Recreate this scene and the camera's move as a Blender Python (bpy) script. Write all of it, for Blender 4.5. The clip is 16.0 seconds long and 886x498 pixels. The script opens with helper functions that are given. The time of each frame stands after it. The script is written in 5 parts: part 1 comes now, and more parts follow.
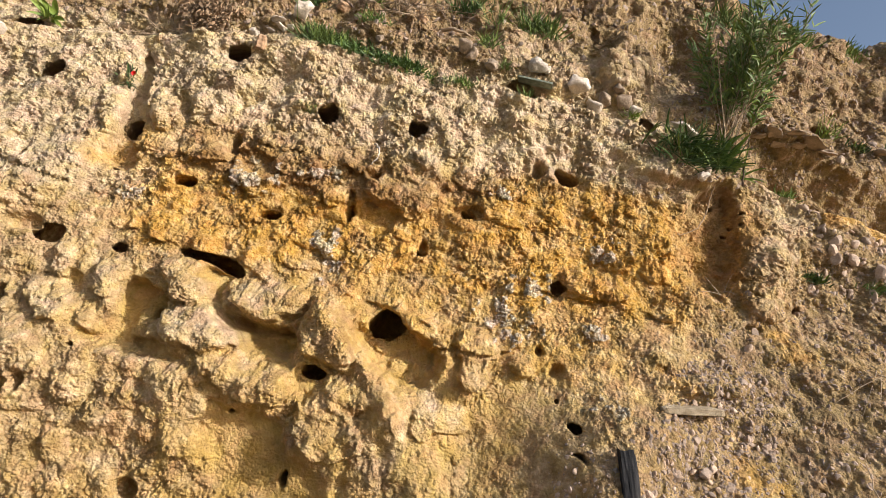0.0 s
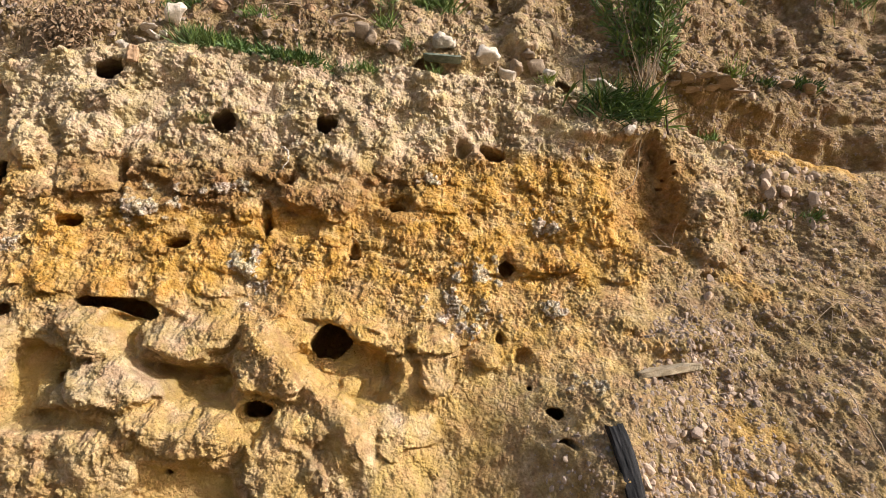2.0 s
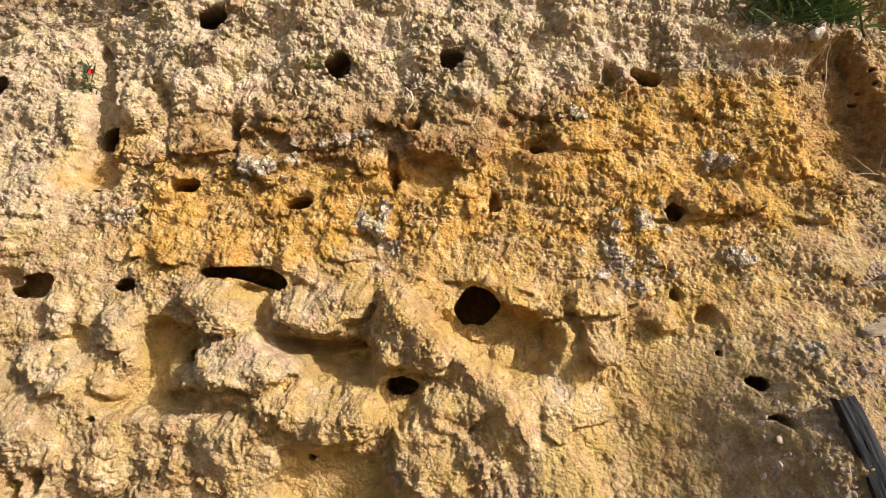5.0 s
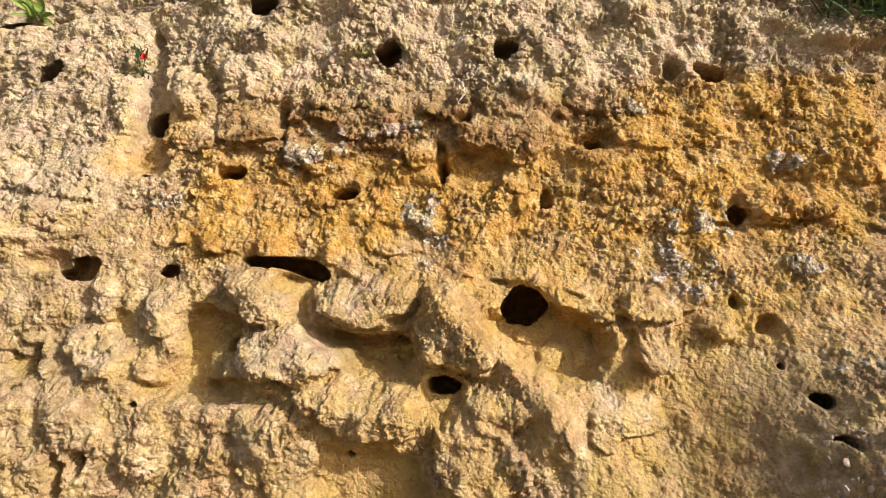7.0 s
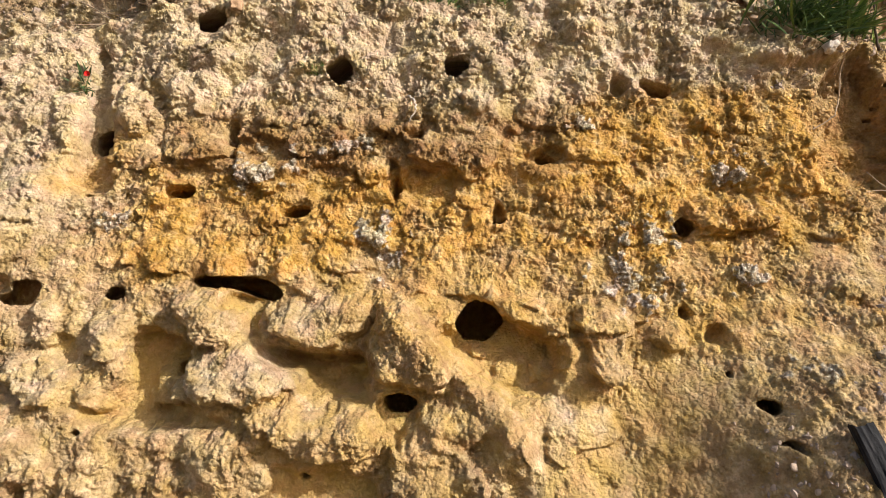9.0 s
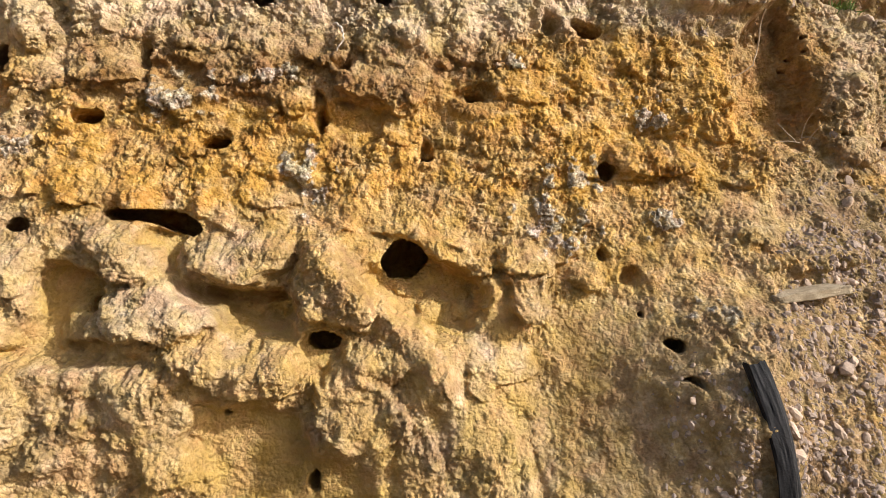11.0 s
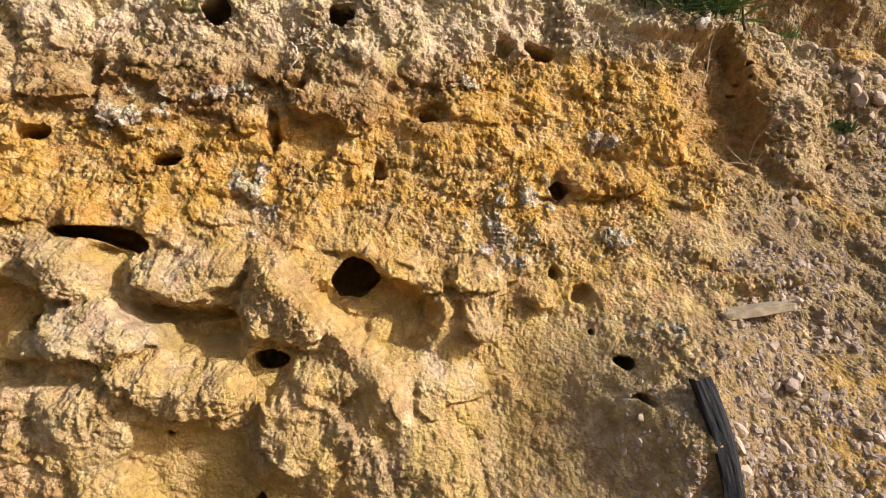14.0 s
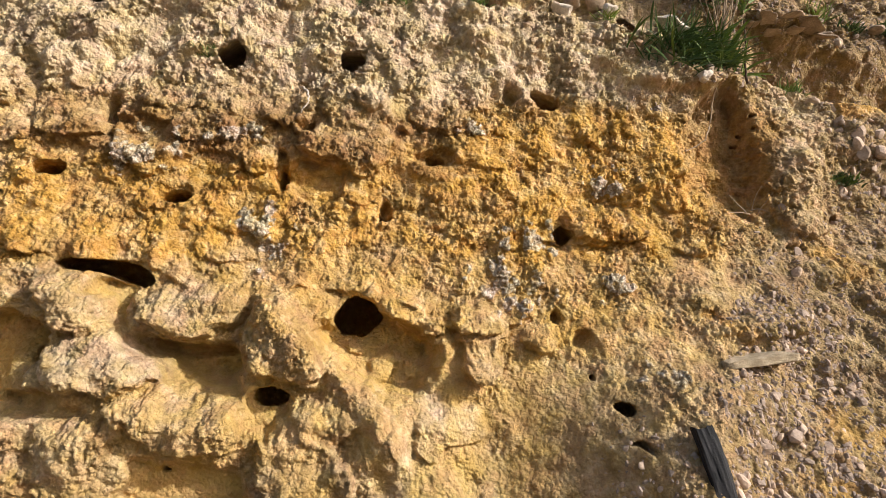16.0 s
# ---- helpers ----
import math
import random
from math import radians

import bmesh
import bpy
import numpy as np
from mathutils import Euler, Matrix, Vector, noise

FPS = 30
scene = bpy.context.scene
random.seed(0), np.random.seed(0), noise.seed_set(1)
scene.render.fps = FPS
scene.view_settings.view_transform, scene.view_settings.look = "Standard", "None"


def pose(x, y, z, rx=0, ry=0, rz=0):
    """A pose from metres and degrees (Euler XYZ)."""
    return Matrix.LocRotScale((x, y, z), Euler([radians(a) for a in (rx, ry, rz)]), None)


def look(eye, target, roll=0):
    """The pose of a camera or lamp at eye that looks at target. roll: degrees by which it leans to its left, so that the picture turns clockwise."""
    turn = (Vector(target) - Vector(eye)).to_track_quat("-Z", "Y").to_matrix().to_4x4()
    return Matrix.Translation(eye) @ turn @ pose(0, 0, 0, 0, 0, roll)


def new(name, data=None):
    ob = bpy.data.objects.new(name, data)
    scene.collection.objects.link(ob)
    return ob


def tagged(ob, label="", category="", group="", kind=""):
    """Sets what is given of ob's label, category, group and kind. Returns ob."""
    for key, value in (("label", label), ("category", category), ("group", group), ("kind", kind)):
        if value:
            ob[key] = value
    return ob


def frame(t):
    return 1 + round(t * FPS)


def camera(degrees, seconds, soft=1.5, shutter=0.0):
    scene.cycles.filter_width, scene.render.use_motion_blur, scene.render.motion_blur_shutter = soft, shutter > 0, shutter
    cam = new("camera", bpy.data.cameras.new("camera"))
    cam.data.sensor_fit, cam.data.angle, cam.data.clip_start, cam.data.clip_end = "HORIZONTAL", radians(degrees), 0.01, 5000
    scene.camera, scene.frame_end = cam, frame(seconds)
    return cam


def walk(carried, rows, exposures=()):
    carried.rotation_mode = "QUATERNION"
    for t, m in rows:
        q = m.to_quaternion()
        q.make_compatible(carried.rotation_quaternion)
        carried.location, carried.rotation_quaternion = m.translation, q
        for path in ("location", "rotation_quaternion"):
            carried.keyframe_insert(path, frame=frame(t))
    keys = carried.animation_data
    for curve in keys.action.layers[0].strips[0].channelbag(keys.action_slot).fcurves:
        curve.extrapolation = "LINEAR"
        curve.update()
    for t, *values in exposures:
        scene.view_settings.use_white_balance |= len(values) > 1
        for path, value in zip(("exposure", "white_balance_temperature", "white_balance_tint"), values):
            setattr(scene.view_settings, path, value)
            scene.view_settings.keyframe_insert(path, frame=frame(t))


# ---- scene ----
cam = camera(66.7, 16.0, soft=0.72)
PATH = [
    (0, (0.128, 0.036, 1.489), (0.004, 1.99, 1.897), 10.3),
    (0.5, (0.092, 0.058, 1.481), (0.065, 2.018, 1.878), 9.2),
    (1, (0.1, 0.082, 1.493), (0.071, 2.058, 1.802), 3.3),
    (1.5, (0.092, 0.163, 1.472), (0.148, 2.121, 1.874), 0.6),
    (2, (0.049, 0.245, 1.483), (0.178, 2.19, 1.93), -1.0),
    (2.5, (0.177, 0.34, 1.463), (0.37, 2.268, 1.96), -1.7),
    (3, (0.2, 0.383, 1.534), (0.246, 2.312, 2.063), -2.9),
    (3.5, (0.029, 0.424, 1.51), (-0.057, 2.374, 1.944), -1.5),
    (4, (-0.066, 0.457, 1.525), (-0.221, 2.42, 1.874), -1.1),
    (4.2, (-0.102, 0.475, 1.525), (-0.256, 2.44, 1.863), -1.5),
    (6.3, (-0.089, 0.572, 1.564), (-0.266, 2.538, 1.885), -3.1),
    (6.5, (-0.104, 0.572, 1.565), (-0.314, 2.535, 1.887), -1.6),
    (7, (-0.122, 0.584, 1.554), (-0.404, 2.541, 1.859), 0.0),
    (7.5, (-0.118, 0.585, 1.574), (-0.415, 2.54, 1.872), -1.2),
    (8, (-0.099, 0.588, 1.557), (-0.319, 2.544, 1.913), -2.7),
    (8.2, (-0.098, 0.593, 1.547), (-0.286, 2.552, 1.904), -2.1),
    (10.3, (-0.125, 0.589, 1.56), (-0.228, 2.559, 1.888), -1.9),
    (10.5, (-0.106, 0.589, 1.543), (-0.153, 2.572, 1.799), -2.3),
    (11, (-0.118, 0.589, 1.589), (-0.054, 2.584, 1.716), -1.0),
    (11.5, (-0.08, 0.601, 1.586), (0.092, 2.592, 1.67), -2.1),
    (12, (-0.065, 0.61, 1.539), (0.085, 2.604, 1.595), -2.0),
    (12.5, (-0.051, 0.6, 1.552), (0.095, 2.59, 1.686), -2.3),
    (13, (-0.062, 0.596, 1.558), (0.084, 2.584, 1.727), -1.6),
    (13.5, (-0.058, 0.593, 1.562), (0.082, 2.578, 1.761), -1.1),
    (14, (-0.056, 0.591, 1.563), (0.082, 2.575, 1.77), -1.1),
    (14.5, (-0.054, 0.595, 1.558), (0.064, 2.577, 1.796), -0.9),
    (15, (-0.049, 0.583, 1.56), (0.058, 2.562, 1.827), -0.4),
    (15.5, (-0.047, 0.59, 1.549), (0.063, 2.564, 1.847), -0.0),
    (16, (-0.043, 0.577, 1.551), (0.07, 2.544, 1.892), 0.3),
]
walk(cam, [(t, look(eye, target, roll)) for t, eye, target, roll in PATH])

# ---- sky, sun ----
SUN = Vector((0.80, -0.41, 0.44)).normalized()
world = bpy.data.worlds.new("world")
scene.world = world
world.use_nodes = True
wn = world.node_tree.nodes
sky = wn.new("ShaderNodeTexSky")
sky.sky_type = "NISHITA"
sky.sun_disc = False
sky.dust_density = 4.0
sky.sun_elevation = math.asin(SUN.z)
sky.sun_rotation = math.atan2(SUN.x, SUN.y)
world.node_tree.links.new(sky.outputs["Color"], wn["Background"].inputs["Color"])
wn["Background"].inputs["Strength"].default_value = 0.15
sun = new("sun", bpy.data.lights.new("sun", "SUN"))
sun.data.energy, sun.data.angle, sun.data.color = 5.0, radians(0.6), (1.0, 0.97, 0.93)
sun.matrix_world = look(SUN * 12, (0, 0, 0))
scene.view_settings.exposure = 0.07


# ---- materials ----
def nodes_of(name):
    m = bpy.data.materials.new(name)
    m.use_nodes = True
    nt = m.node_tree
    bsdf = nt.nodes["Principled BSDF"]
    bsdf.inputs["Specular IOR Level"].default_value = 0.25

    def add(kind, links=(), **values):
        n = nt.nodes.new(kind)
        for k, v in values.items():
            n.inputs[k.replace("_", " ")].default_value = v
        for socket, source in links:
            nt.links.new(source, n.inputs[socket])
        return n

    return m, nt, bsdf, add


def mix(nt, fac, a, b, blend="MIX"):
    n = nt.nodes.new("ShaderNodeMix")
    n.data_type, n.blend_type = "RGBA", blend
    for i, v in ((0, fac), (6, a), (7, b)):
        if isinstance(v, bpy.types.NodeSocket):
            nt.links.new(v, n.inputs[i])
        else:
            n.inputs[i].default_value = v if i == 0 else (*v, 1)
    return n.outputs[2]


def ramp(nt, source, stops):
    n = nt.nodes.new("ShaderNodeValToRGB")
    nt.links.new(source, n.inputs[0])
    e = n.color_ramp.elements
    while len(e) < len(stops):
        e.new(0.5)
    for k, (at, c) in zip(e, stops):
        k.position, k.color = at, (*c, 1) if isinstance(c, tuple) else (c, c, c, 1)
    return n.outputs["Color"]


def earth_material():
    m, nt, bsdf, add = nodes_of("layered_earth")
    co = add("ShaderNodeNewGeometry").outputs["Position"]

    def layer(name):
        n = nt.nodes.new("ShaderNodeAttribute")
        n.attribute_name = name
        return n.outputs["Fac"]

    broad = add("ShaderNodeTexNoise", [("Vector", co)], Scale=6.0, Detail=6.0, Roughness=0.6).outputs["Fac"]
    patch = add("ShaderNodeTexNoise", [("Vector", co)], Scale=26.0, Detail=6.0, Roughness=0.65).outputs["Fac"]
    grain = add("ShaderNodeTexNoise", [("Vector", co)], Scale=190.0, Detail=5.0, Roughness=0.7).outputs["Fac"]
    jitter = add("ShaderNodeTexNoise", [("Vector", co)], Scale=55.0, Detail=2.0)
    bent = nt.nodes.new("ShaderNodeVectorMath")
    bent.operation = "MULTIPLY_ADD"
    nt.links.new(jitter.outputs["Color"], bent.inputs[0])
    bent.inputs[1].default_value = (0.016, 0.016, 0.016)
    nt.links.new(co, bent.inputs[2])
    crumb = add("ShaderNodeTexVoronoi", [("Vector", bent.outputs["Vector"])], Scale=95.0)
    flaky = add("ShaderNodeTexNoise", [("Vector", co)], Scale=95.0, Detail=3.0, Roughness=0.6).outputs["Fac"]
    tan = ramp(nt, patch, [(0.32, (0.32, 0.20, 0.09)), (0.52, (0.50, 0.345, 0.17)), (0.68, (0.72, 0.53, 0.30))])
    pale = ramp(nt, patch, [(0.30, (0.43, 0.315, 0.18)), (0.54, (0.61, 0.47, 0.30)), (0.72, (0.79, 0.655, 0.47))])
    ochre = ramp(nt, patch, [(0.30, (0.34, 0.175, 0.042)), (0.5, (0.58, 0.33, 0.080)), (0.67, (0.74, 0.50, 0.21))])
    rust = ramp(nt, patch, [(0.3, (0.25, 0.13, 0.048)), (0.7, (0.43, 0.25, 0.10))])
    gravel = ramp(nt, patch, [(0.32, (0.21, 0.14, 0.07)), (0.52, (0.32, 0.225, 0.118)), (0.70, (0.47, 0.35, 0.215))])
    sand = ramp(nt, broad, [(0.3, (0.46, 0.31, 0.11)), (0.7, (0.61, 0.435, 0.19))])
    crust = ramp(nt, flaky, [(0.36, (0.29, 0.20, 0.12)), (0.50, (0.48, 0.38, 0.265)), (0.64, (0.76, 0.67, 0.54))])
    c = mix(nt, layer("pale"), tan, pale)
    c = mix(nt, layer("sand"), c, sand)
    c = mix(nt, layer("ochre"), c, ochre)
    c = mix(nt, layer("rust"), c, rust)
    c = mix(nt, layer("gravel"), c, gravel)
    # brown earth; its mask also paints shade into the colour
    soil_and_shade = ramp(nt, patch, [(0.32, (0.18, 0.11, 0.055)), (0.52, (0.33, 0.225, 0.125)), (0.70, (0.50, 0.38, 0.245))])
    c = mix(nt, layer("soil_and_shade"), c, soil_and_shade)
    c = mix(nt, layer("crust"), c, crust)
    tone = ramp(nt, grain, [(0.3, 0.87), (0.7, 1.11)])
    c = mix(nt, 1.0, c, tone, "MULTIPLY")
    c = mix(nt, 1.0, c, ramp(nt, broad, [(0.3, 0.75), (0.7, 0.99)]), "MULTIPLY")
    hue = add("ShaderNodeTexNoise", [("Vector", co)], Scale=15.0, Detail=2.0, Roughness=0.6, Distortion=0.5).outputs["Fac"]
    c = mix(nt, 1.0, c, ramp(nt, hue, [(0.34, (1.01, 1.01, 0.85)), (0.5, (1.0, 1.0, 1.0)), (0.66, (1.04, 0.97, 1.05))]), "MULTIPLY")
    nt.links.new(c, bsdf.inputs["Base Color"])
    bsdf.inputs["Roughness"].default_value = 0.95
    bsdf.inputs["Specular IOR Level"].default_value = 0.12
    flake = add("ShaderNodeTexNoise", [("Vector", co)], Scale=85.0, Detail=6.0, Roughness=0.62).outputs["Fac"]
    drawn = add("ShaderNodeMapping", [("Vector", co)])
    drawn.inputs["Scale"].default_value = (1.0, 1.0, 0.42)
    wrinkle = add("ShaderNodeTexNoise", [("Vector", drawn.outputs["Vector"])], Scale=120.0, Detail=4.0, Roughness=0.55, Distortion=0.6).outputs["Fac"]
    bw = add("ShaderNodeBump", [("Height", wrinkle)], Strength=0.15, Distance=0.004)
    b0 = add("ShaderNodeBump", [("Height", flake), ("Normal", bw.outputs["Normal"])], Strength=0.9, Distance=0.007)
    b1 = add("ShaderNodeBump", [("Height", grain), ("Normal", b0.outputs["Normal"])], Strength=0.8, Distance=0.0045)
    b2 = add("ShaderNodeBump", [("Height", crumb.outputs["Distance"]), ("Normal", b1.outputs["Normal"])], Strength=0.8, Distance=-0.007)
    nt.links.new(b2.outputs["Normal"], bsdf.inputs["Normal"])
    return m


def simple_material(name, low, high, scale, rough=0.8, bump=0.3, dist=0.003, spec=0.25, spread=0.0, detail=5.0):
    """Two tones mixed by noise, with relief; spread varies the tone from object to object and piece to piece."""
    m, nt, bsdf, add = nodes_of(name)
    co = add("ShaderNodeNewGeometry")
    n = add("ShaderNodeTexNoise", [("Vector", co.outputs["Position"])], Scale=scale, Detail=detail, Roughness=0.65).outputs["Fac"]
    fine = add("ShaderNodeTexNoise", [("Vector", co.outputs["Position"])], Scale=scale * 7, Detail=3.0, Roughness=0.6).outputs["Fac"]
    c = ramp(nt, n, [(0.3, low), (0.7, high)])
    c = mix(nt, 1.0, c, ramp(nt, fine, [(0.3, 0.82), (0.7, 1.14)]), "MULTIPLY")
    if spread:
        for source in (add("ShaderNodeObjectInfo").outputs["Random"], co.outputs["Random Per Island"]):
            c = mix(nt, 1.0, c, ramp(nt, source, [(0.0, (1 - spread, 1 - spread, 1 - spread * 0.8)), (1.0, (1 + spread * 0.8, 1 + spread * 0.7, 1 + spread * 0.8))]), "MULTIPLY")
    nt.links.new(c, bsdf.inputs["Base Color"])
    bsdf.inputs["Roughness"].default_value = rough
    bsdf.inputs["Specular IOR Level"].default_value = spec
    b = add("ShaderNodeBump", [("Height", fine)], Strength=bump, Distance=dist)
    nt.links.new(b.outputs["Normal"], bsdf.inputs["Normal"])
    return m


EARTH = earth_material()
GROUND = simple_material("trodden_earth", (0.13, 0.10, 0.06), (0.22, 0.165, 0.10), 3.0, 0.95, 0.6, 0.01)
PEBBLE = simple_material("pebble_stone", (0.28, 0.205, 0.135), (0.47, 0.375, 0.285), 24.0, 0.85, 0.5, 0.003, 0.2, 0.24)
PALE_STONE = simple_material("pale_limestone", (0.42, 0.34, 0.24), (0.70, 0.63, 0.53), 24.0, 0.9, 0.8, 0.005, 0.2, 0.16)


# ---- the bank: relief ----
def lattice(ix, iz, salt):
    h = (ix * 374761393 + iz * 668265263 + salt * 974634777) & 0x7FFFFFFF
    h = ((h ^ (h >> 13)) * 1274126177) & 0x7FFFFFFF
    return ((h ^ (h >> 16)) & 0xFFFF) / 65535.0


def perlin(x, z, salt=0):
    ix, iz = np.floor(x).astype(np.int64), np.floor(z).astype(np.int64)
    fx, fz = x - ix, z - iz
    ux, uz = fx * fx * fx * (fx * (fx * 6 - 15) + 10), fz * fz * fz * (fz * (fz * 6 - 15) + 10)
    out = []
    for dx in (0, 1):
        for dz in (0, 1):
            a = lattice(ix + dx, iz + dz, salt) * 2 * np.pi
            out.append(np.cos(a) * (fx - dx) + np.sin(a) * (fz - dz))
    lo = out[0] * (1 - uz) + out[1] * uz
    hi = out[2] * (1 - uz) + out[3] * uz
    return (lo * (1 - ux) + hi * ux) * 1.5


def perlin3(x, y, z, salt=0):
    ix, iy, iz = np.floor(x).astype(np.int64), np.floor(y).astype(np.int64), np.floor(z).astype(np.int64)
    fx, fy, fz = x - ix, y - iy, z - iz
    ux, uy, uz = (f * f * f * (f * (f * 6 - 15) + 10) for f in (fx, fy, fz))
    total = 0.0
    for dx in (0, 1):
        for dy in (0, 1):
            for dz in (0, 1):
                h = lattice(ix + dx + 7919 * (iy + dy), iz + dz, salt)
                a, c = h * 2 * np.pi, (h * 977.0) % 1.0 * 2 - 1
                s = np.sqrt(1 - c * c)
                g = s * np.cos(a) * (fx - dx) + s * np.sin(a) * (fy - dy) + c * (fz - dz)
                total = total + g * (ux if dx else 1 - ux) * (uy if dy else 1 - uy) * (uz if dz else 1 - uz)
    return total * 1.7


def fbm(x, z, size, octaves, salt, gain=0.5):
    total, amp, f = 0.0, 1.0, 1.0 / size
    for k in range(octaves):
        total = total + amp * perlin(x * f + 17.3 * k, z * f - 9.1 * k, salt + k)
        amp, f = amp * gain, f * 2.03
    return total


def cells(x, z, salt):
    """Distance to the nearest of scattered points, one to a unit square, and that point's random value."""
    ix, iz = np.floor(x).astype(np.int64), np.floor(z).astype(np.int64)
    best, tone = np.full(x.shape, 9.0), np.zeros(x.shape)
    for dx in (-1, 0, 1):
        for dz in (-1, 0, 1):
            jx, jz = ix + dx, iz + dz
            d = (jx + lattice(jx, jz, salt) - x) ** 2 + (jz + lattice(jx, jz, salt + 7) - z) ** 2
            near = d < best
            best = np.where(near, d, best)
            tone = np.where(near, lattice(jx, jz, salt + 13), tone)
    return np.sqrt(best), tone


def step(a, b, v):
    t = np.clip((v - a) / (b - a), 0, 1)
    return t * t * (3 - 2 * t)


def spaced(*runs):
    """Rising coordinates: runs of (start, end, spacing at the start, spacing at the end)."""
    out = []
    for a, b, da, db in runs:
        v = a
        while v < b - 1e-9:
            out.append(v)
            v += da + (db - da) * (v - a) / (b - a)
    out.append(runs[-1][1])
    return np.array(out)


TOP = 3.66
xs = spaced((-60, -8, 9, 1.5), (-8, -2.6, 1.2, 0.06), (-2.6, -1.55, 0.012, 0.0042), (-1.55, 1.35, 0.0032, 0.0032), (1.35, 2.0, 0.004, 0.006), (2.0, 3.4, 0.008, 0.03), (3.4, 9, 0.06, 1.2), (9, 60, 1.5, 9))
ss = spaced((-0.15, 0.85, 0.08, 0.010), (0.85, 1.0, 0.008, 0.0032), (1.0, 2.95, 0.0031, 0.0031), (2.95, 3.3, 0.0045, 0.006), (3.3, 4.0, 0.006, 0.010), (4.0, 6.0, 0.012, 0.3), (6.0, 70.0, 0.5, 8.0))
X, S = np.meshgrid(xs, ss)
Z = np.minimum(S, TOP)
BACK = np.maximum(S - TOP, 0)


def bump(x, z, cx, cz, rx, rz):
    return np.exp(-((x - cx) / rx) ** 2 - ((z - cz) / rz) ** 2)


def base_face(x, z):
    a, w = np.clip(x, -2.0, 2.0), np.clip(z, 0.8, 3.1) - 2.0
    y = (2.4525 + 0.0901 * a + 0.2486 * w + 0.0240 * a * w - 0.0167 * a * a - 0.1388 * w * w + 0.1041 * a * a * w - 0.0105 * a * w * w)
    y = y + 0.01 * bump(x, z, 0.5, 2.2, 0.3, 0.35) - 0.09 * bump(x, z, 0.78, 1.48, 0.2, 0.2) + 0.06 * bump(x, z, 1.35, 2.05, 0.2, 0.2)
    y = y + 0.03 * bump(x, z, 0.20, 1.34, 0.2, 0.2) + 0.04 * bump(x, z, 0.20, 1.36, 0.14, 0.2) - 0.06 * bump(x, z, 0.52, 1.36, 0.2, 0.2) - 0.05 * bump(x, z, -0.30, 1.15, 0.25, 0.22) - 0.08 * bump(x, z, 0.62, 1.3, 0.16, 0.28)
    y = y + 0.62 * np.maximum(1.42 - z, 0) * (1 - step(-0.2, 0.4, x))
    y = y + 0.11 * np.clip(-0.75 - x, 0, 1.2) * (1 - step(1.55, 1.85, z))
    y = y - 0.55 * np.maximum(0.9 - z, 0)
    # crest of the pale layer with a ledge above it, and the undercut shelf at the gravel's head
    crest = 2.70 + 0.07 * bump(x, 0, -0.75, 0, 0.35, 1) - 0.05 * step(0.3, 0.8, x) - 0.05 * step(1.2, 1.8, -x)
    y = y + 0.06 * step(0.0, 0.05, z - crest) * (1 - step(0.75, 1.0, x))
    v = z + 0.035 * fbm(x, z, 0.22, 3, 21)
    foot = 2.58 - 0.14 * np.clip(x - 1.2, 0, 0.9)
    lip = 2.755 + 0.03 * fbm(x, z * 0, 0.13, 3, 29)
    under = step(1.12, 1.36, x) * step(-0.07, 0.03, v - foot) * (1 - step(-0.035, 0.02, v - lip)) * (1 - 0.8 * np.clip((v - foot) / 0.22, 0, 1))
    y = y + (0.24 - 0.06 * np.clip((x - 1.35) / 0.9, 0, 1) + 0.03 * fbm(x, z, 0.2, 3, 25)) * under
    return y + 0.60 * np.maximum(z - 2.88, 0)


LIFT = np.zeros(X.shape)   # towards the viewer
SMOOTH = np.zeros(X.shape)  # where birds and sand have worn the clods away
wx = X + 0.009 * fbm(X, Z, 0.05, 2, 40) + 0.014 * fbm(X, Z, 0.3, 2, 44)
wz = Z + 0.009 * fbm(X, Z, 0.05, 2, 50) + 0.014 * fbm(X, Z, 0.3, 2, 54)

fx, fz = X + 0.008 * fbm(X, Z, 0.035, 2, 46), Z + 0.008 * fbm(X, Z, 0.035, 2, 56)


def near(cx, cz, reach):
    i0, i1 = np.searchsorted(xs, (cx - reach, cx + reach))
    j0, j1 = np.searchsorted(ss, (cz - reach, cz + reach))
    return slice(j0, j1), slice(i0, i1)


def turned(k, cx, cz, rx, rz, tilt, broad=0.8, fray=1.0):
    c, s = math.cos(radians(tilt)), math.sin(radians(tilt))
    u = X[k] + fray * (fx[k] - X[k]) + broad * (wx[k] - X[k]) - cx
    w = Z[k] + fray * (fz[k] - Z[k]) + broad * (wz[k] - Z[k]) - cz
    return (u * c + w * s) / rx, (-u * s + w * c) / rz


def lump(cx, cz, rx, rz, high, tilt=0):
    """A knob with a steep underside."""
    k = near(cx, cz, 2.6 * max(rx, rz))
    u, w = turned(k, cx, cz, rx, rz, tilt)
    r = np.sqrt(u * u + np.where(w < 0, w * 1.25, w) ** 2)
    LIFT[k] += high * (0.65 * (1 - step(0.62, 1.12, r)) + 0.5 * np.maximum(1 - (r / 1.2) ** 2, 0))


def hollow(cx, cz, rx, rz, deep, tilt=0, worn=0.55):
    """A worn dish with a steep head and right flank, running out below."""
    k = near(cx, cz, 2.6 * max(rx, rz))
    u, w = turned(k, cx, cz, rx, rz, tilt)
    r = np.sqrt(u * u + w * w)
    soft = 0.5 + 0.28 * np.clip(-(0.7 * u + 0.7 * w), -1, 1)
    v = 1 - step(1.0 - soft, 1.0 + 0.7 * soft, r)
    LIFT[k] -= deep * v
    SMOOTH[k] = np.maximum(SMOOTH[k], worn * v * v * v)


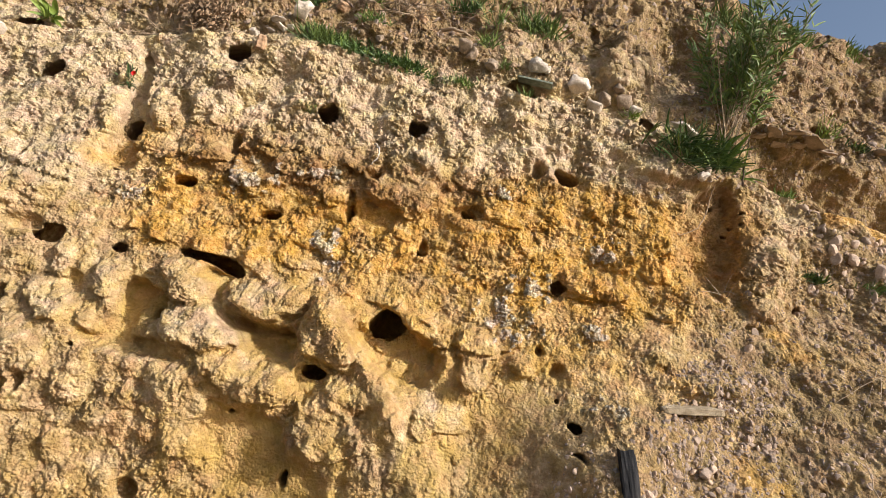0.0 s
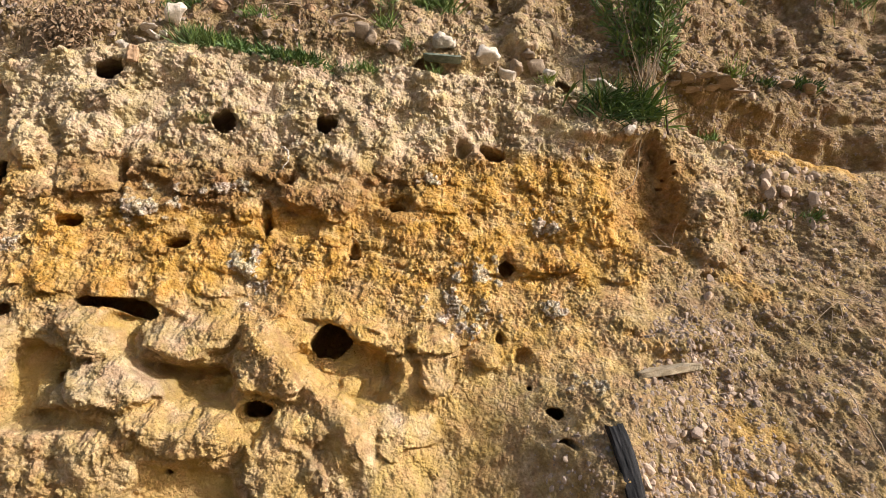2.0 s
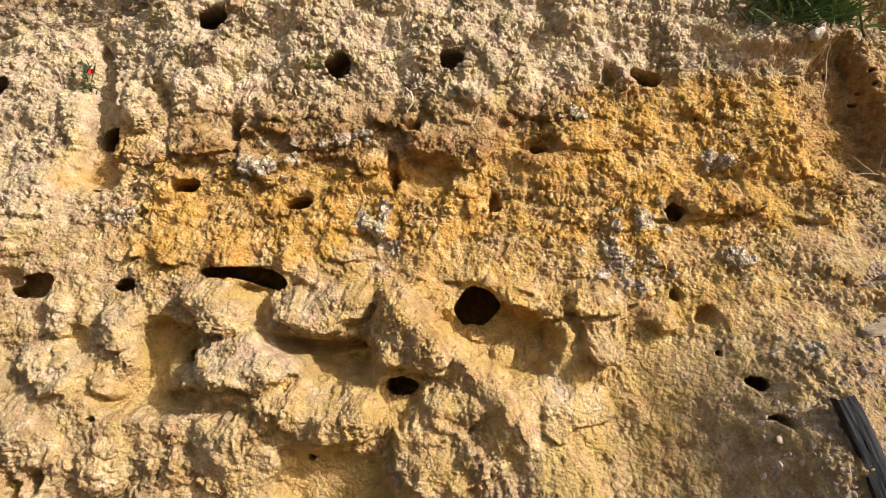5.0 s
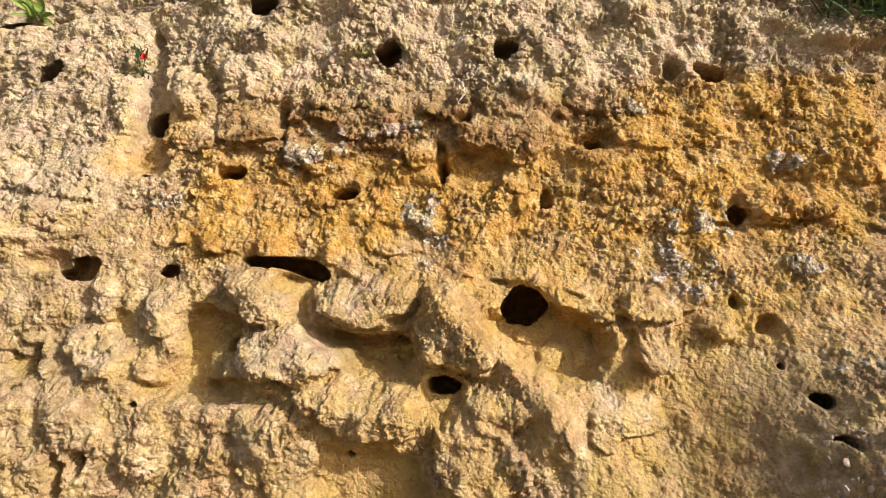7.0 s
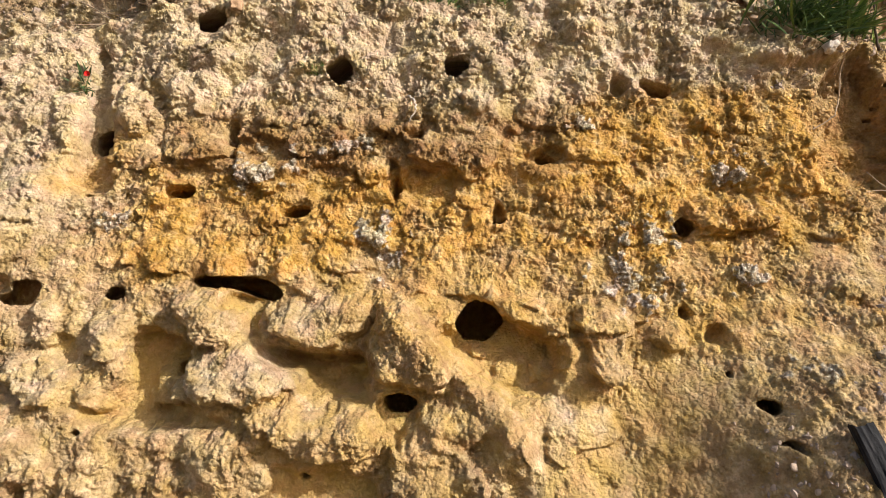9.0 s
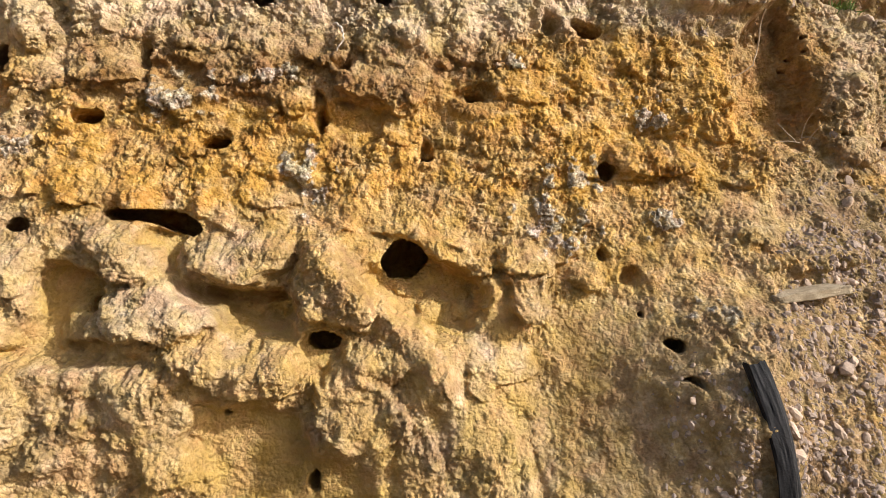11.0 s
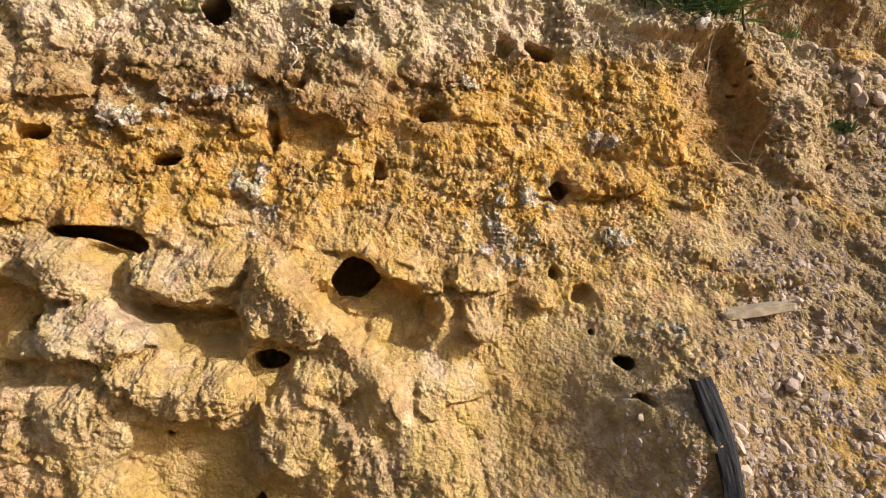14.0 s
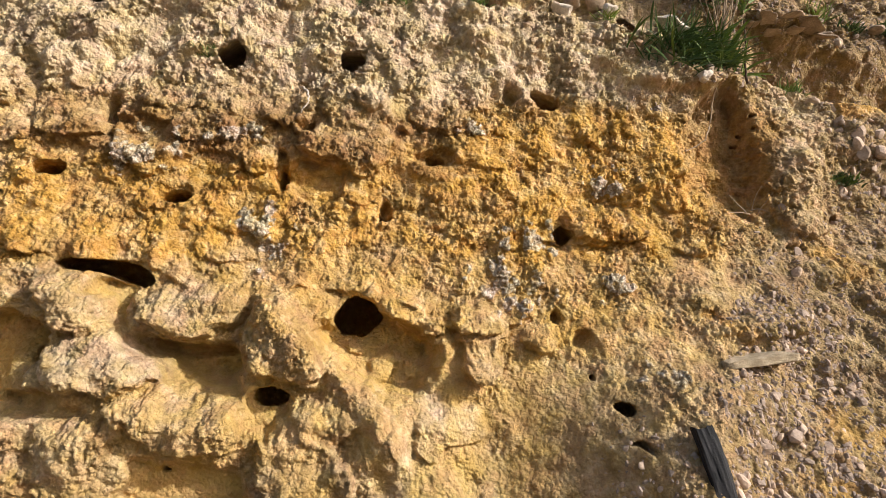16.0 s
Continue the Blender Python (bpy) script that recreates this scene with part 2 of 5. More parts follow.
def ledge(x0, z0, x1, z1, out, high):
    """A bed that juts out over the one below: sharp underneath, fading upwards."""
    k = near((x0 + x1) / 2, (z0 + z1) / 2, abs(x1 - x0) * 0.6 + high)
    t = (wx[k] - x0) / (x1 - x0)
    up = wz[k] + 0.006 * perlin(wx[k] / 0.03, wz[k] / 0.03, 33) - (z0 + (z1 - z0) * t)
    span = step(-0.12, 0.08, t) * (1 - step(0.92, 1.12, t))
    span = span * np.clip(0.55 + 1.1 * perlin(wx[k] / 0.06, wz[k] / 0.2, 37), 0, 1)
    LIFT[k] += out * span * step(-0.005, 0.005, up) * (1 - step(0.0, high, up))
    LIFT[k] -= 0.3 * out * span * (1 - step(-0.006, 0.002, up)) * step(-0.5 * high, 0.0, up)


SAG = np.zeros(X.shape)    # how far a jutting mass hangs down


def rounded(pts):
    """An outline with its corners cut."""
    out = []
    for (ax, az), (bx, bz) in zip(pts, pts[1:] + pts[:1]):
        out += [(0.75 * ax + 0.25 * bx, 0.75 * az + 0.25 * bz), (0.25 * ax + 0.75 * bx, 0.25 * az + 0.75 * bz)]
    return tuple(out)


def outline(k, pts, fray=1.0, broad=1.0):
    """Distance to the edge of an outline, positive within."""
    px = X[k] + fray * (fx[k] - X[k]) + broad * (wx[k] - X[k])
    pz = Z[k] + fray * (fz[k] - Z[k]) + broad * (wz[k] - Z[k])
    far, within = np.full(px.shape, 9.0), np.zeros(px.shape, dtype=bool)
    for (ax, az), (bx, bz) in zip(pts, pts[1:] + pts[:1]):
        dx, dz = bx - ax, bz - az
        t = np.clip(((px - ax) * dx + (pz - az) * dz) / (dx * dx + dz * dz + 1e-9), 0, 1)
        far = np.minimum(far, np.hypot(px - ax - t * dx, pz - az - t * dz))
        cross = (az > pz) != (bz > pz)
        within ^= cross & (px < ax + dx * (pz - az) / (dz if abs(dz) > 1e-9 else 1e-9))
    return np.where(within, far, -far)


def around(pts, more):
    cx, cz = sum(p[0] for p in pts) / len(pts), sum(p[1] for p in pts) / len(pts)
    tall = (max(p[1] for p in pts) - min(p[1] for p in pts)) / 2
    return near(cx, cz, max(max(abs(p[0] - cx), abs(p[1] - cz)) for p in pts) + more), cz, tall


def mass(pts, high, edge, dome, sag):
    """A standing knob or block: round above, sharp and overhanging below."""
    k, cz, tall = around(pts, 2 * edge)
    pts = rounded(pts)
    d, even = outline(k, pts), outline(k, pts, 0.15, 1.0)
    w = edge * (0.85 + 0.45 * np.clip((Z[k] - cz) / tall, -1, 1))
    full = max(float(even.max()), 0.01)
    v = high * ((1 - dome) * step(-0.35 * w, 0.65 * w, d) + dome * np.clip(1 - (1 - even / full) ** 2, 0, 1) * step(-0.005, 0.005, even))
    LIFT[k] += v
    SAG[k] += sag * high * ((1 - dome) * step(-0.5 * edge, edge, even) + dome * np.clip(1 - (1 - even / full) ** 2, 0, 1) * step(-0.005, 0.005, even))


def dish(pts, deep, edge, worn):
    """A worn recess: sharp at its head, running out at its foot."""
    k, cz, tall = around(pts, 3 * edge)
    pts = rounded(pts)
    d = outline(k, pts)
    w = edge * (1.1 - 0.7 * np.clip((Z[k] - cz) / tall, -1, 1))
    v = step(-0.4 * w, 0.9 * w, d)
    LIFT[k] -= deep * v
    SMOOTH[k] = np.maximum(SMOOTH[k], worn * v)


def along(k, pts):
    """Distance to a line, and height above it."""
    far, above = np.full(X[k].shape, 9.0), np.zeros(X[k].shape)
    for (ax, az), (bx, bz) in zip(pts, pts[1:]):
        dx, dz = bx - ax, bz - az
        t = np.clip(((wx[k] - ax) * dx + (wz[k] - az) * dz) / (dx * dx + dz * dz), 0, 1)
        d = np.hypot(wx[k] - ax - t * dx, wz[k] - az - t * dz)
        above = np.where(d < far, wz[k] - az - t * dz, above)
        far = np.minimum(far, d)
    return far, above


def scarp(pts, out, high):
    """The broken lower edge of a bed that juts over the one beneath."""
    k = around(pts, 2 * high)[0]
    d, up = along(k, pts)
    up = up + 0.007 * perlin(wx[k] / 0.03, wz[k] / 0.03, 33)
    ends = 1 - step(0.2 * high, 0.9 * high, np.sqrt(np.maximum(d * d - up * up, 0)))
    span = np.clip(0.45 + 1.3 * perlin(wx[k] / 0.06, wz[k] / 0.12, 37), 0, 1)
    v = out * ends * span * step(-0.008, 0.008, up) * (1 - step(0.1 * high, high, up))
    LIFT[k] += v
    SAG[k] += 0.35 * v
    LIFT[k] -= 0.25 * out * ends * span * (1 - step(-0.006, 0.002, up)) * step(-0.6 * high, 0.0, up)


def spur(pts, high, wide):
    k = around(pts, 3 * wide)[0]
    d = along(k, pts)[0]
    LIFT[k] += high * np.exp(-(d / wide) ** 1.5)


PITS = []


def hole(cx, cz, rx, rz, deep=0.8, tilt=0):
    """A burrow mouth."""
    PITS.append((cx, cz, rx, rz, deep, tilt))


MOUTHS = []


def burrow(pts, deep):
    """A large mouth with a broken outline."""
    MOUTHS.append((rounded(rounded(pts)), deep))


hole(-1.672, 2.447, 0.050, 0.044)
hole(-0.974, 2.661, 0.046, 0.038)
hole(-0.562, 2.458, 0.033, 0.040)
hole(-0.207, 2.460, 0.034, 0.034)
hole(-1.286, 2.266, 0.035, 0.041)
hole(-1.584, 2.064, 0.018, 0.021, 0.1)
hole(-1.340, 1.779, 0.045, 0.033, 0.15)
hole(-1.425, 1.798, 0.045, 0.029, 0.05)
hole(-1.108, 1.774, 0.029, 0.014, 0.12)
hole(-1.407, 1.540, 0.028, 0.041, 0.1)
hole(0.283, 2.395, 0.026, 0.031, 0.07)
hole(0.496, 1.449, 0.022, 0.013, 0.15, -14)
hole(0.520, 1.368, 0.018, 0.006, 0.06, -32)
hole(0.500, 1.374, 0.009, 0.004, 0.05, 10)
hole(0.432, 1.622, 0.026, 0.024, 0.045, 30)
hole(0.044, 2.151, 0.024, 0.016, 0.08)
hole(-0.100, 1.983, 0.014, 0.032, 0.05)
hole(-0.390, 2.068, 0.011, 0.039, 0.05)
hole(-0.878, 2.269, 0.017, 0.034, 0.05)
hole(-1.227, 1.295, 0.018, 0.022, 0.07)
hole(-0.584, 1.316, 0.010, 0.010, 0.04)
hole(-0.334, 2.241, 0.025, 0.017, 0.05)
hole(0.367, 1.678, 0.014, 0.020, 0.05)
hole(-1.966, 2.702, 0.052, 0.044, 0.12)
hole(0.705, 2.697, 0.033, 0.037, 0.12)
hole(-0.848, 1.026, 0.037, 0.031, 0.1)
hole(-0.385, 1.139, 0.009, 0.020, 0.06)
hole(-0.388, 1.127, 0.015, 0.019, 0.08)
hole(0.168, 2.740, 0.055, 0.041, 0.12, -12)
hole(1.517, 2.913, 0.046, 0.030, 0.07)
hole(1.326, 2.019, 0.013, 0.013, 0.04)
hole(1.318, 2.003, 0.011, 0.011, 0.03)

hole(1.008, 2.405, 0.007, 0.007, 0.12)
hole(1.110, 2.378, 0.009, 0.006, 0.12)
hole(1.080, 2.320, 0.006, 0.008, 0.12)
hole(1.107, 2.330, 0.006, 0.006, 0.12)
hole(1.062, 2.287, 0.01, 0.005, 0.12)
hole(1.317, 2.004, 0.008, 0.009, 0.12)
hole(0.438, 1.521, 0.007, 0.006, 0.12)
hole(-1.112, 1.426, 0.009, 0.006, 0.12)
hole(-0.583, 1.317, 0.008, 0.005, 0.12)
hole(-0.102, 1.962, 0.016, 0.01, 0.12)
hole(-1.259, 2.064, 0.01, 0.008, 0.12)
burrow(((-0.917, 1.799), (-0.887, 1.819), (-0.810, 1.811), (-0.733, 1.804), (-0.692, 1.782), (-0.675, 1.755), (-0.700, 1.742), (-0.758, 1.767), (-0.821, 1.785), (-0.866, 1.787)), 0.25)
burrow(((-0.226, 1.658), (-0.207, 1.700), (-0.177, 1.727), (-0.137, 1.721), (-0.098, 1.686), (-0.121, 1.659), (-0.143, 1.631), (-0.203, 1.634)), 0.4)
burrow(((-0.710, 1.633), (-0.677, 1.624), (-0.632, 1.604), (-0.574, 1.596), (-0.457, 1.604), (-0.455, 1.581), (-0.571, 1.573), (-0.642, 1.578), (-0.688, 1.601)), 0.06)
burrow(((-0.401, 1.476), (-0.387, 1.495), (-0.340, 1.496), (-0.321, 1.471), (-0.338, 1.454), (-0.390, 1.456)), 0.2)
burrow(((-0.931, 1.589), (-0.891, 1.598), (-0.880, 1.572), (-0.908, 1.555), (-0.929, 1.569)), 0.15)
burrow(((-1.042, 2.082), (-0.968, 2.089), (-0.952, 2.065), (-0.977, 2.049), (-1.033, 2.051)), 0.3)
burrow(((-0.709, 2.012), (-0.635, 2.026), (-0.625, 1.987), (-0.700, 1.983)), 0.3)
burrow(((0.337, 2.406), (0.373, 2.419), (0.454, 2.398), (0.430, 2.358), (0.373, 2.353)), 0.2)
burrow(((0.385, 1.944), (0.428, 1.954), (0.446, 1.921), (0.413, 1.899), (0.389, 1.904)), 0.12)

hollow(0.845, 3.111, 0.192, 0.281, 0.08)

lump(-1.453, 2.009, 0.146, 0.146, 0.03)
lump(-1.494, 1.903, 0.126, 0.071, 0.03)
lump(-1.011, 2.475, 0.107, 0.124, 0.025)
lump(-0.032, 2.421, 0.085, 0.102, 0.02)
lump(0.175, 2.480, 0.103, 0.120, 0.025)
lump(0.598, 2.985, 0.134, 0.207, 0.07)
lump(0.920, 2.493, 0.252, 0.057, 0.04)
lump(0.921, 1.658, 0.138, 0.046, 0.03)
lump(0.823, 1.744, 0.095, 0.063, 0.02)
lump(1.413, 2.818, 0.197, 0.035, 0.05)
ledge(-1.565, 2.001, -1.369, 1.970, 0.020, 0.057)
ledge(0.791, 2.050, 0.942, 1.902, 0.015, 0.052)

# the knobs round the sand chute
mass(((-0.948, 1.762), (-0.889, 1.796), (-0.828, 1.785), (-0.769, 1.739), (-0.745, 1.679), (-0.759, 1.636), (-0.812, 1.615), (-0.864, 1.622), (-0.885, 1.658), (-0.924, 1.709)), 0.085, 0.04, 0.5, 0.3)
mass(((-0.851, 1.602), (-0.799, 1.630), (-0.733, 1.658), (-0.671, 1.616), (-0.642, 1.560), (-0.603, 1.520), (-0.652, 1.494), (-0.702, 1.481), (-0.756, 1.488), (-0.823, 1.481), (-0.866, 1.520), (-0.880, 1.574)), 0.09, 0.04, 0.5, 0.3)
mass(((-0.692, 1.722), (-0.646, 1.752), (-0.561, 1.767), (-0.459, 1.752), (-0.434, 1.707), (-0.459, 1.663), (-0.507, 1.646), (-0.546, 1.621), (-0.601, 1.624), (-0.653, 1.649), (-0.694, 1.685)), 0.095, 0.045, 0.5, 0.4)
mass(((-0.434, 1.687), (-0.373, 1.746), (-0.314, 1.716), (-0.277, 1.658), (-0.248, 1.595), (-0.220, 1.547), (-0.240, 1.507), (-0.280, 1.501), (-0.347, 1.518), (-0.408, 1.527), (-0.433, 1.574), (-0.451, 1.630)), 0.09, 0.04, 0.5, 0.3)
mass(((-0.727, 1.496), (-0.574, 1.475), (-0.452, 1.482), (-0.426, 1.431), (-0.435, 1.367), (-0.476, 1.346), (-0.548, 1.361), (-0.618, 1.373), (-0.666, 1.427), (-0.718, 1.436)), 0.05, 0.03, 0.4, 0.25)
mass(((-0.846, 1.430), (-0.745, 1.436), (-0.669, 1.368), (-0.638, 1.314), (-0.686, 1.279), (-0.666, 1.226), (-0.646, 1.172), (-0.706, 1.139), (-0.762, 1.158), (-0.769, 1.236), (-0.825, 1.241), (-0.878, 1.295), (-0.861, 1.369)), 0.03, 0.02, 0.3, 0.4)
mass(((-0.375, 1.393), (-0.324, 1.416), (-0.223, 1.383), (-0.172, 1.339), (-0.148, 1.270), (-0.202, 1.223), (-0.279, 1.211), (-0.353, 1.250), (-0.390, 1.291)), 0.05, 0.022, 0.3, 0.4)
mass(((-0.313, 1.446), (-0.249, 1.469), (-0.169, 1.451), (-0.144, 1.397), (-0.185, 1.359), (-0.237, 1.363), (-0.288, 1.393)), 0.03, 0.02, 0.5, 0.3)
# the spur below the large burrow
spur(((-0.347, 1.701), (-0.270, 1.600), (-0.142, 1.466), (-0.077, 1.376)), 0.055, 0.05)
spur(((-0.077, 1.374), (0.014, 1.231), (0.085, 1.052)), 0.025, 0.08)
spur(((0.076, 1.348), (0.157, 1.262), (0.172, 1.164), (0.185, 1.061)), 0.03, 0.06)
mass(((-0.198, 1.334), (-0.091, 1.379), (0.074, 1.332), (0.143, 1.217), (0.161, 1.032), (-0.076, 1.012), (-0.155, 1.072), (-0.190, 1.187)), 0.05, 0.05, 0.4, 0.1)
# the pillar and the slab beside the large burrow
mass(((0.058, 1.699), (0.127, 1.727), (0.215, 1.694), (0.231, 1.619), (0.193, 1.606), (0.217, 1.532), (0.171, 1.498), (0.105, 1.509), (0.094, 1.566), (0.091, 1.639)), 0.055, 0.022, 0.3, 0.3)
mass(((0.110, 1.573), (0.178, 1.585), (0.213, 1.547), (0.188, 1.497), (0.121, 1.501), (0.098, 1.538)), 0.035, 0.02, 0.5, 0.5)
mass(((0.011, 1.638), (0.056, 1.644), (0.082, 1.592), (0.057, 1.542), (0.021, 1.551)), 0.03, 0.02, 0.5, 0.3)
mass(((-0.158, 1.754), (-0.057, 1.741), (0.026, 1.689), (0.065, 1.631), (0.009, 1.635), (-0.060, 1.664), (-0.116, 1.697)), 0.05, 0.02, 0.3, 0.3)
mass(((0.253, 1.660), (0.338, 1.672), (0.370, 1.633), (0.348, 1.582), (0.283, 1.584), (0.249, 1.615)), 0.03, 0.02, 0.5, 0.3)
mass(((-0.006, 1.442), (0.067, 1.464), (0.169, 1.430), (0.180, 1.359), (0.076, 1.353), (0.031, 1.316), (-0.023, 1.348)), 0.03, 0.02, 0.3, 0.3)
# worn dishes with sand
dish(((-0.218, 1.669), (-0.159, 1.730), (-0.101, 1.699), (-0.030, 1.654), (0.039, 1.617), (0.034, 1.533), (0.003, 1.479), (-0.066, 1.466), (-0.120, 1.495), (-0.189, 1.544), (-0.243, 1.600), (-0.261, 1.647)), 0.09, 0.03, 0.7)
mass(((-0.048, 1.592), (0.009, 1.606), (0.027, 1.564), (0.003, 1.510), (-0.044, 1.523)), 0.025, 0.02, 0.5, 0.3)
mass(((-0.202, 1.613), (-0.153, 1.635), (-0.139, 1.592), (-0.181, 1.578)), 0.02, 0.015, 0.5, 0.3)
mass(((-0.139, 1.580), (-0.082, 1.615), (-0.047, 1.559), (-0.086, 1.509), (-0.126, 1.525)), 0.035, 0.025, 0.5, 0.3)
dish(((-0.836, 1.739), (-0.804, 1.774), (-0.688, 1.755), (-0.706, 1.720), (-0.729, 1.677), (-0.691, 1.618), (-0.628, 1.575), (-0.458, 1.575), (-0.446, 1.519), (-0.421, 1.465), (-0.504, 1.478), (-0.590, 1.505), (-0.654, 1.561), (-0.696, 1.604), (-0.755, 1.662), (-0.778, 1.724)), 0.05, 0.02, 0.9)
dish(((-0.691, 1.621), (-0.574, 1.601), (-0.453, 1.601), (-0.429, 1.533), (-0.452, 1.505), (-0.551, 1.519), (-0.624, 1.547)), 0.06, 0.02, 0.85)
dish(((-0.408, 1.478), (-0.341, 1.503), (-0.298, 1.465), (-0.336, 1.400), (-0.376, 1.374), (-0.417, 1.400), (-0.426, 1.452)), 0.04, 0.02, 0.8)
dish(((-1.044, 1.693), (-0.967, 1.678), (-0.890, 1.626), (-0.883, 1.561), (-0.898, 1.505), (-0.856, 1.452), (-0.905, 1.426), (-1.075, 1.438), (-1.130, 1.478), (-1.049, 1.533), (-1.055, 1.604)), 0.08, 0.03, 0.7)
dish(((-0.659, 1.342), (-0.581, 1.342), (-0.433, 1.323), (-0.396, 1.268), (-0.372, 1.214), (-0.257, 1.178), (-0.208, 1.095), (-0.212, 1.008), (-0.670, 1.057), (-0.641, 1.147), (-0.667, 1.215), (-0.687, 1.263), (-0.642, 1.291)), 0.045, 0.045, 0.6)
dish(((-0.961, 1.499), (-0.830, 1.474), (-0.740, 1.428), (-0.809, 1.414), (-0.878, 1.430), (-0.945, 1.428)), 0.04, 0.02, 0.7)
dish(((0.241, 1.567), (0.387, 1.576), (0.464, 1.544), (0.590, 1.473), (0.601, 1.349), (0.605, 1.177), (0.544, 1.059), (0.258, 1.052), (0.255, 1.186), (0.299, 1.312), (0.212, 1.365), (0.206, 1.480)), 0.004, 0.08, 0.8)
mass(((-0.986, 1.603), (-0.867, 1.589), (-0.832, 1.467), (-0.905, 1.434), (-1.005, 1.493)), 0.055, 0.08, 0.8, 0)
# knobs of the pale flank
mass(((-1.145, 1.699), (-1.094, 1.736), (-1.034, 1.729), (-1.034, 1.654), (-1.063, 1.596), (-1.121, 1.596), (-1.161, 1.640)), 0.05, 0.025, 0.5, 0.3)
mass(((-1.342, 1.611), (-1.277, 1.640), (-1.201, 1.597), (-1.158, 1.554), (-1.159, 1.500), (-1.222, 1.487), (-1.294, 1.527)), 0.05, 0.03, 0.5, 0.3)
mass(((-1.305, 1.742), (-1.253, 1.773), (-1.219, 1.712), (-1.215, 1.653), (-1.258, 1.623), (-1.294, 1.682)), 0.035, 0.025, 0.5, 0.3)
mass(((-1.146, 1.537), (-1.078, 1.524), (-1.057, 1.483), (-1.103, 1.476)), 0.03, 0.015, 0.5, 0.3)
mass(((-1.329, 1.430), (-1.262, 1.456), (-1.180, 1.404), (-1.166, 1.337), (-1.244, 1.324), (-1.324, 1.351)), 0.025, 0.025, 0.5, 0.3)
mass(((-1.140, 1.377), (-1.033, 1.390), (-1.006, 1.324), (-1.032, 1.258), (-1.098, 1.245), (-1.139, 1.311)), 0.025, 0.025, 0.5, 0.3)
mass(((-1.269, 1.285), (-1.179, 1.311), (-1.138, 1.258), (-1.149, 1.206), (-1.252, 1.207)), 0.025, 0.025, 0.5, 0.3)
mass(((-1.006, 1.297), (-0.939, 1.284), (-0.912, 1.205), (-1.005, 1.192)), 0.025, 0.025, 0.5, 0.3)
mass(((-1.458, 1.594), (-1.358, 1.594), (-1.336, 1.511), (-1.345, 1.471), (-1.405, 1.538)), 0.035, 0.02, 0.5, 0.3)
dish(((-1.487, 1.554), (-1.427, 1.547), (-1.386, 1.478), (-1.441, 1.464)), 0.05, 0.015, 0.6)
dish(((-1.301, 1.319), (-1.254, 1.305), (-1.256, 1.213), (-1.295, 1.214)), 0.05, 0.015, 0.5)
dish(((-1.240, 1.671), (-1.177, 1.656), (-1.161, 1.590), (-1.201, 1.575), (-1.235, 1.619)), 0.03, 0.02, 0.7)
# blocks and ledges of the rusty and ochre beds
mass(((-1.081, 2.264), (-0.885, 2.268), (-0.864, 2.182), (-0.904, 2.170), (-1.019, 2.161), (-1.066, 2.186)), 0.035, 0.016, 0.25, 0.5)
mass(((-1.210, 2.248), (-1.079, 2.244), (-1.066, 2.154), (-1.152, 2.144), (-1.202, 2.179)), 0.03, 0.016, 0.25, 0.5)
mass(((-0.851, 2.162), (-0.704, 2.172), (-0.675, 2.131), (-0.710, 2.069), (-0.773, 2.064), (-0.835, 2.106)), 0.045, 0.018, 0.4, 0.4)
mass(((-0.716, 2.264), (-0.531, 2.250), (-0.526, 2.163), (-0.691, 2.173)), 0.025, 0.016, 0.2, 0.5)
mass(((-0.499, 2.150), (-0.402, 2.142), (-0.399, 2.077), (-0.471, 2.071), (-0.502, 2.111)), 0.04, 0.016, 0.35, 0.4)
mass(((-0.364, 2.246), (-0.200, 2.261), (-0.063, 2.232), (-0.090, 2.151), (-0.114, 2.098), (-0.186, 2.090), (-0.225, 2.135), (-0.353, 2.143)), 0.04, 0.018, 0.25, 0.5)
mass(((-0.300, 2.346), (-0.200, 2.372), (-0.101, 2.342), (-0.095, 2.249), (-0.201, 2.242), (-0.291, 2.252)), 0.03, 0.018, 0.25, 0.4)
mass(((-0.192, 2.364), (-0.125, 2.366), (-0.102, 2.315), (-0.151, 2.288), (-0.192, 2.317)), 0.03, 0.014, 0.4, 0.5)
mass(((-0.035, 2.340), (0.047, 2.357), (0.128, 2.337), (0.124, 2.263), (0.042, 2.246), (-0.038, 2.266)), 0.035, 0.018, 0.3, 0.4)
mass(((-0.366, 2.329), (-0.316, 2.328), (-0.324, 2.263), (-0.356, 2.226), (-0.373, 2.273)), 0.03, 0.014, 0.4, 0.4)
mass(((-0.488, 1.937), (-0.436, 1.987), (-0.380, 1.953), (-0.393, 1.894), (-0.454, 1.883)), 0.03, 0.018, 0.4, 0.4)
mass(((-0.614, 1.870), (-0.525, 1.903), (-0.446, 1.869), (-0.443, 1.820), (-0.563, 1.805)), 0.022, 0.02, 0.4, 0.4)
mass(((0.417, 2.012), (0.513, 2.035), (0.643, 1.999), (0.688, 1.949), (0.643, 1.906), (0.511, 1.910), (0.430, 1.921)), 0.055, 0.02, 0.4, 0.4)
mass(((0.698, 2.073), (0.809, 2.092), (0.831, 2.027), (0.722, 2.009)), 0.03, 0.018, 0.4, 0.4)
dish(((-0.373, 2.135), (-0.226, 2.121), (-0.218, 2.018), (-0.266, 1.980), (-0.369, 2.011)), 0.035, 0.014, 0.6)
dish(((-0.866, 2.258), (-0.719, 2.235), (-0.713, 2.178), (-0.847, 2.171)), 0.03, 0.014, 0.5)
dish(((-0.024, 2.175), (0.090, 2.192), (0.102, 2.134), (-0.010, 2.128)), 0.035, 0.012, 0.5)
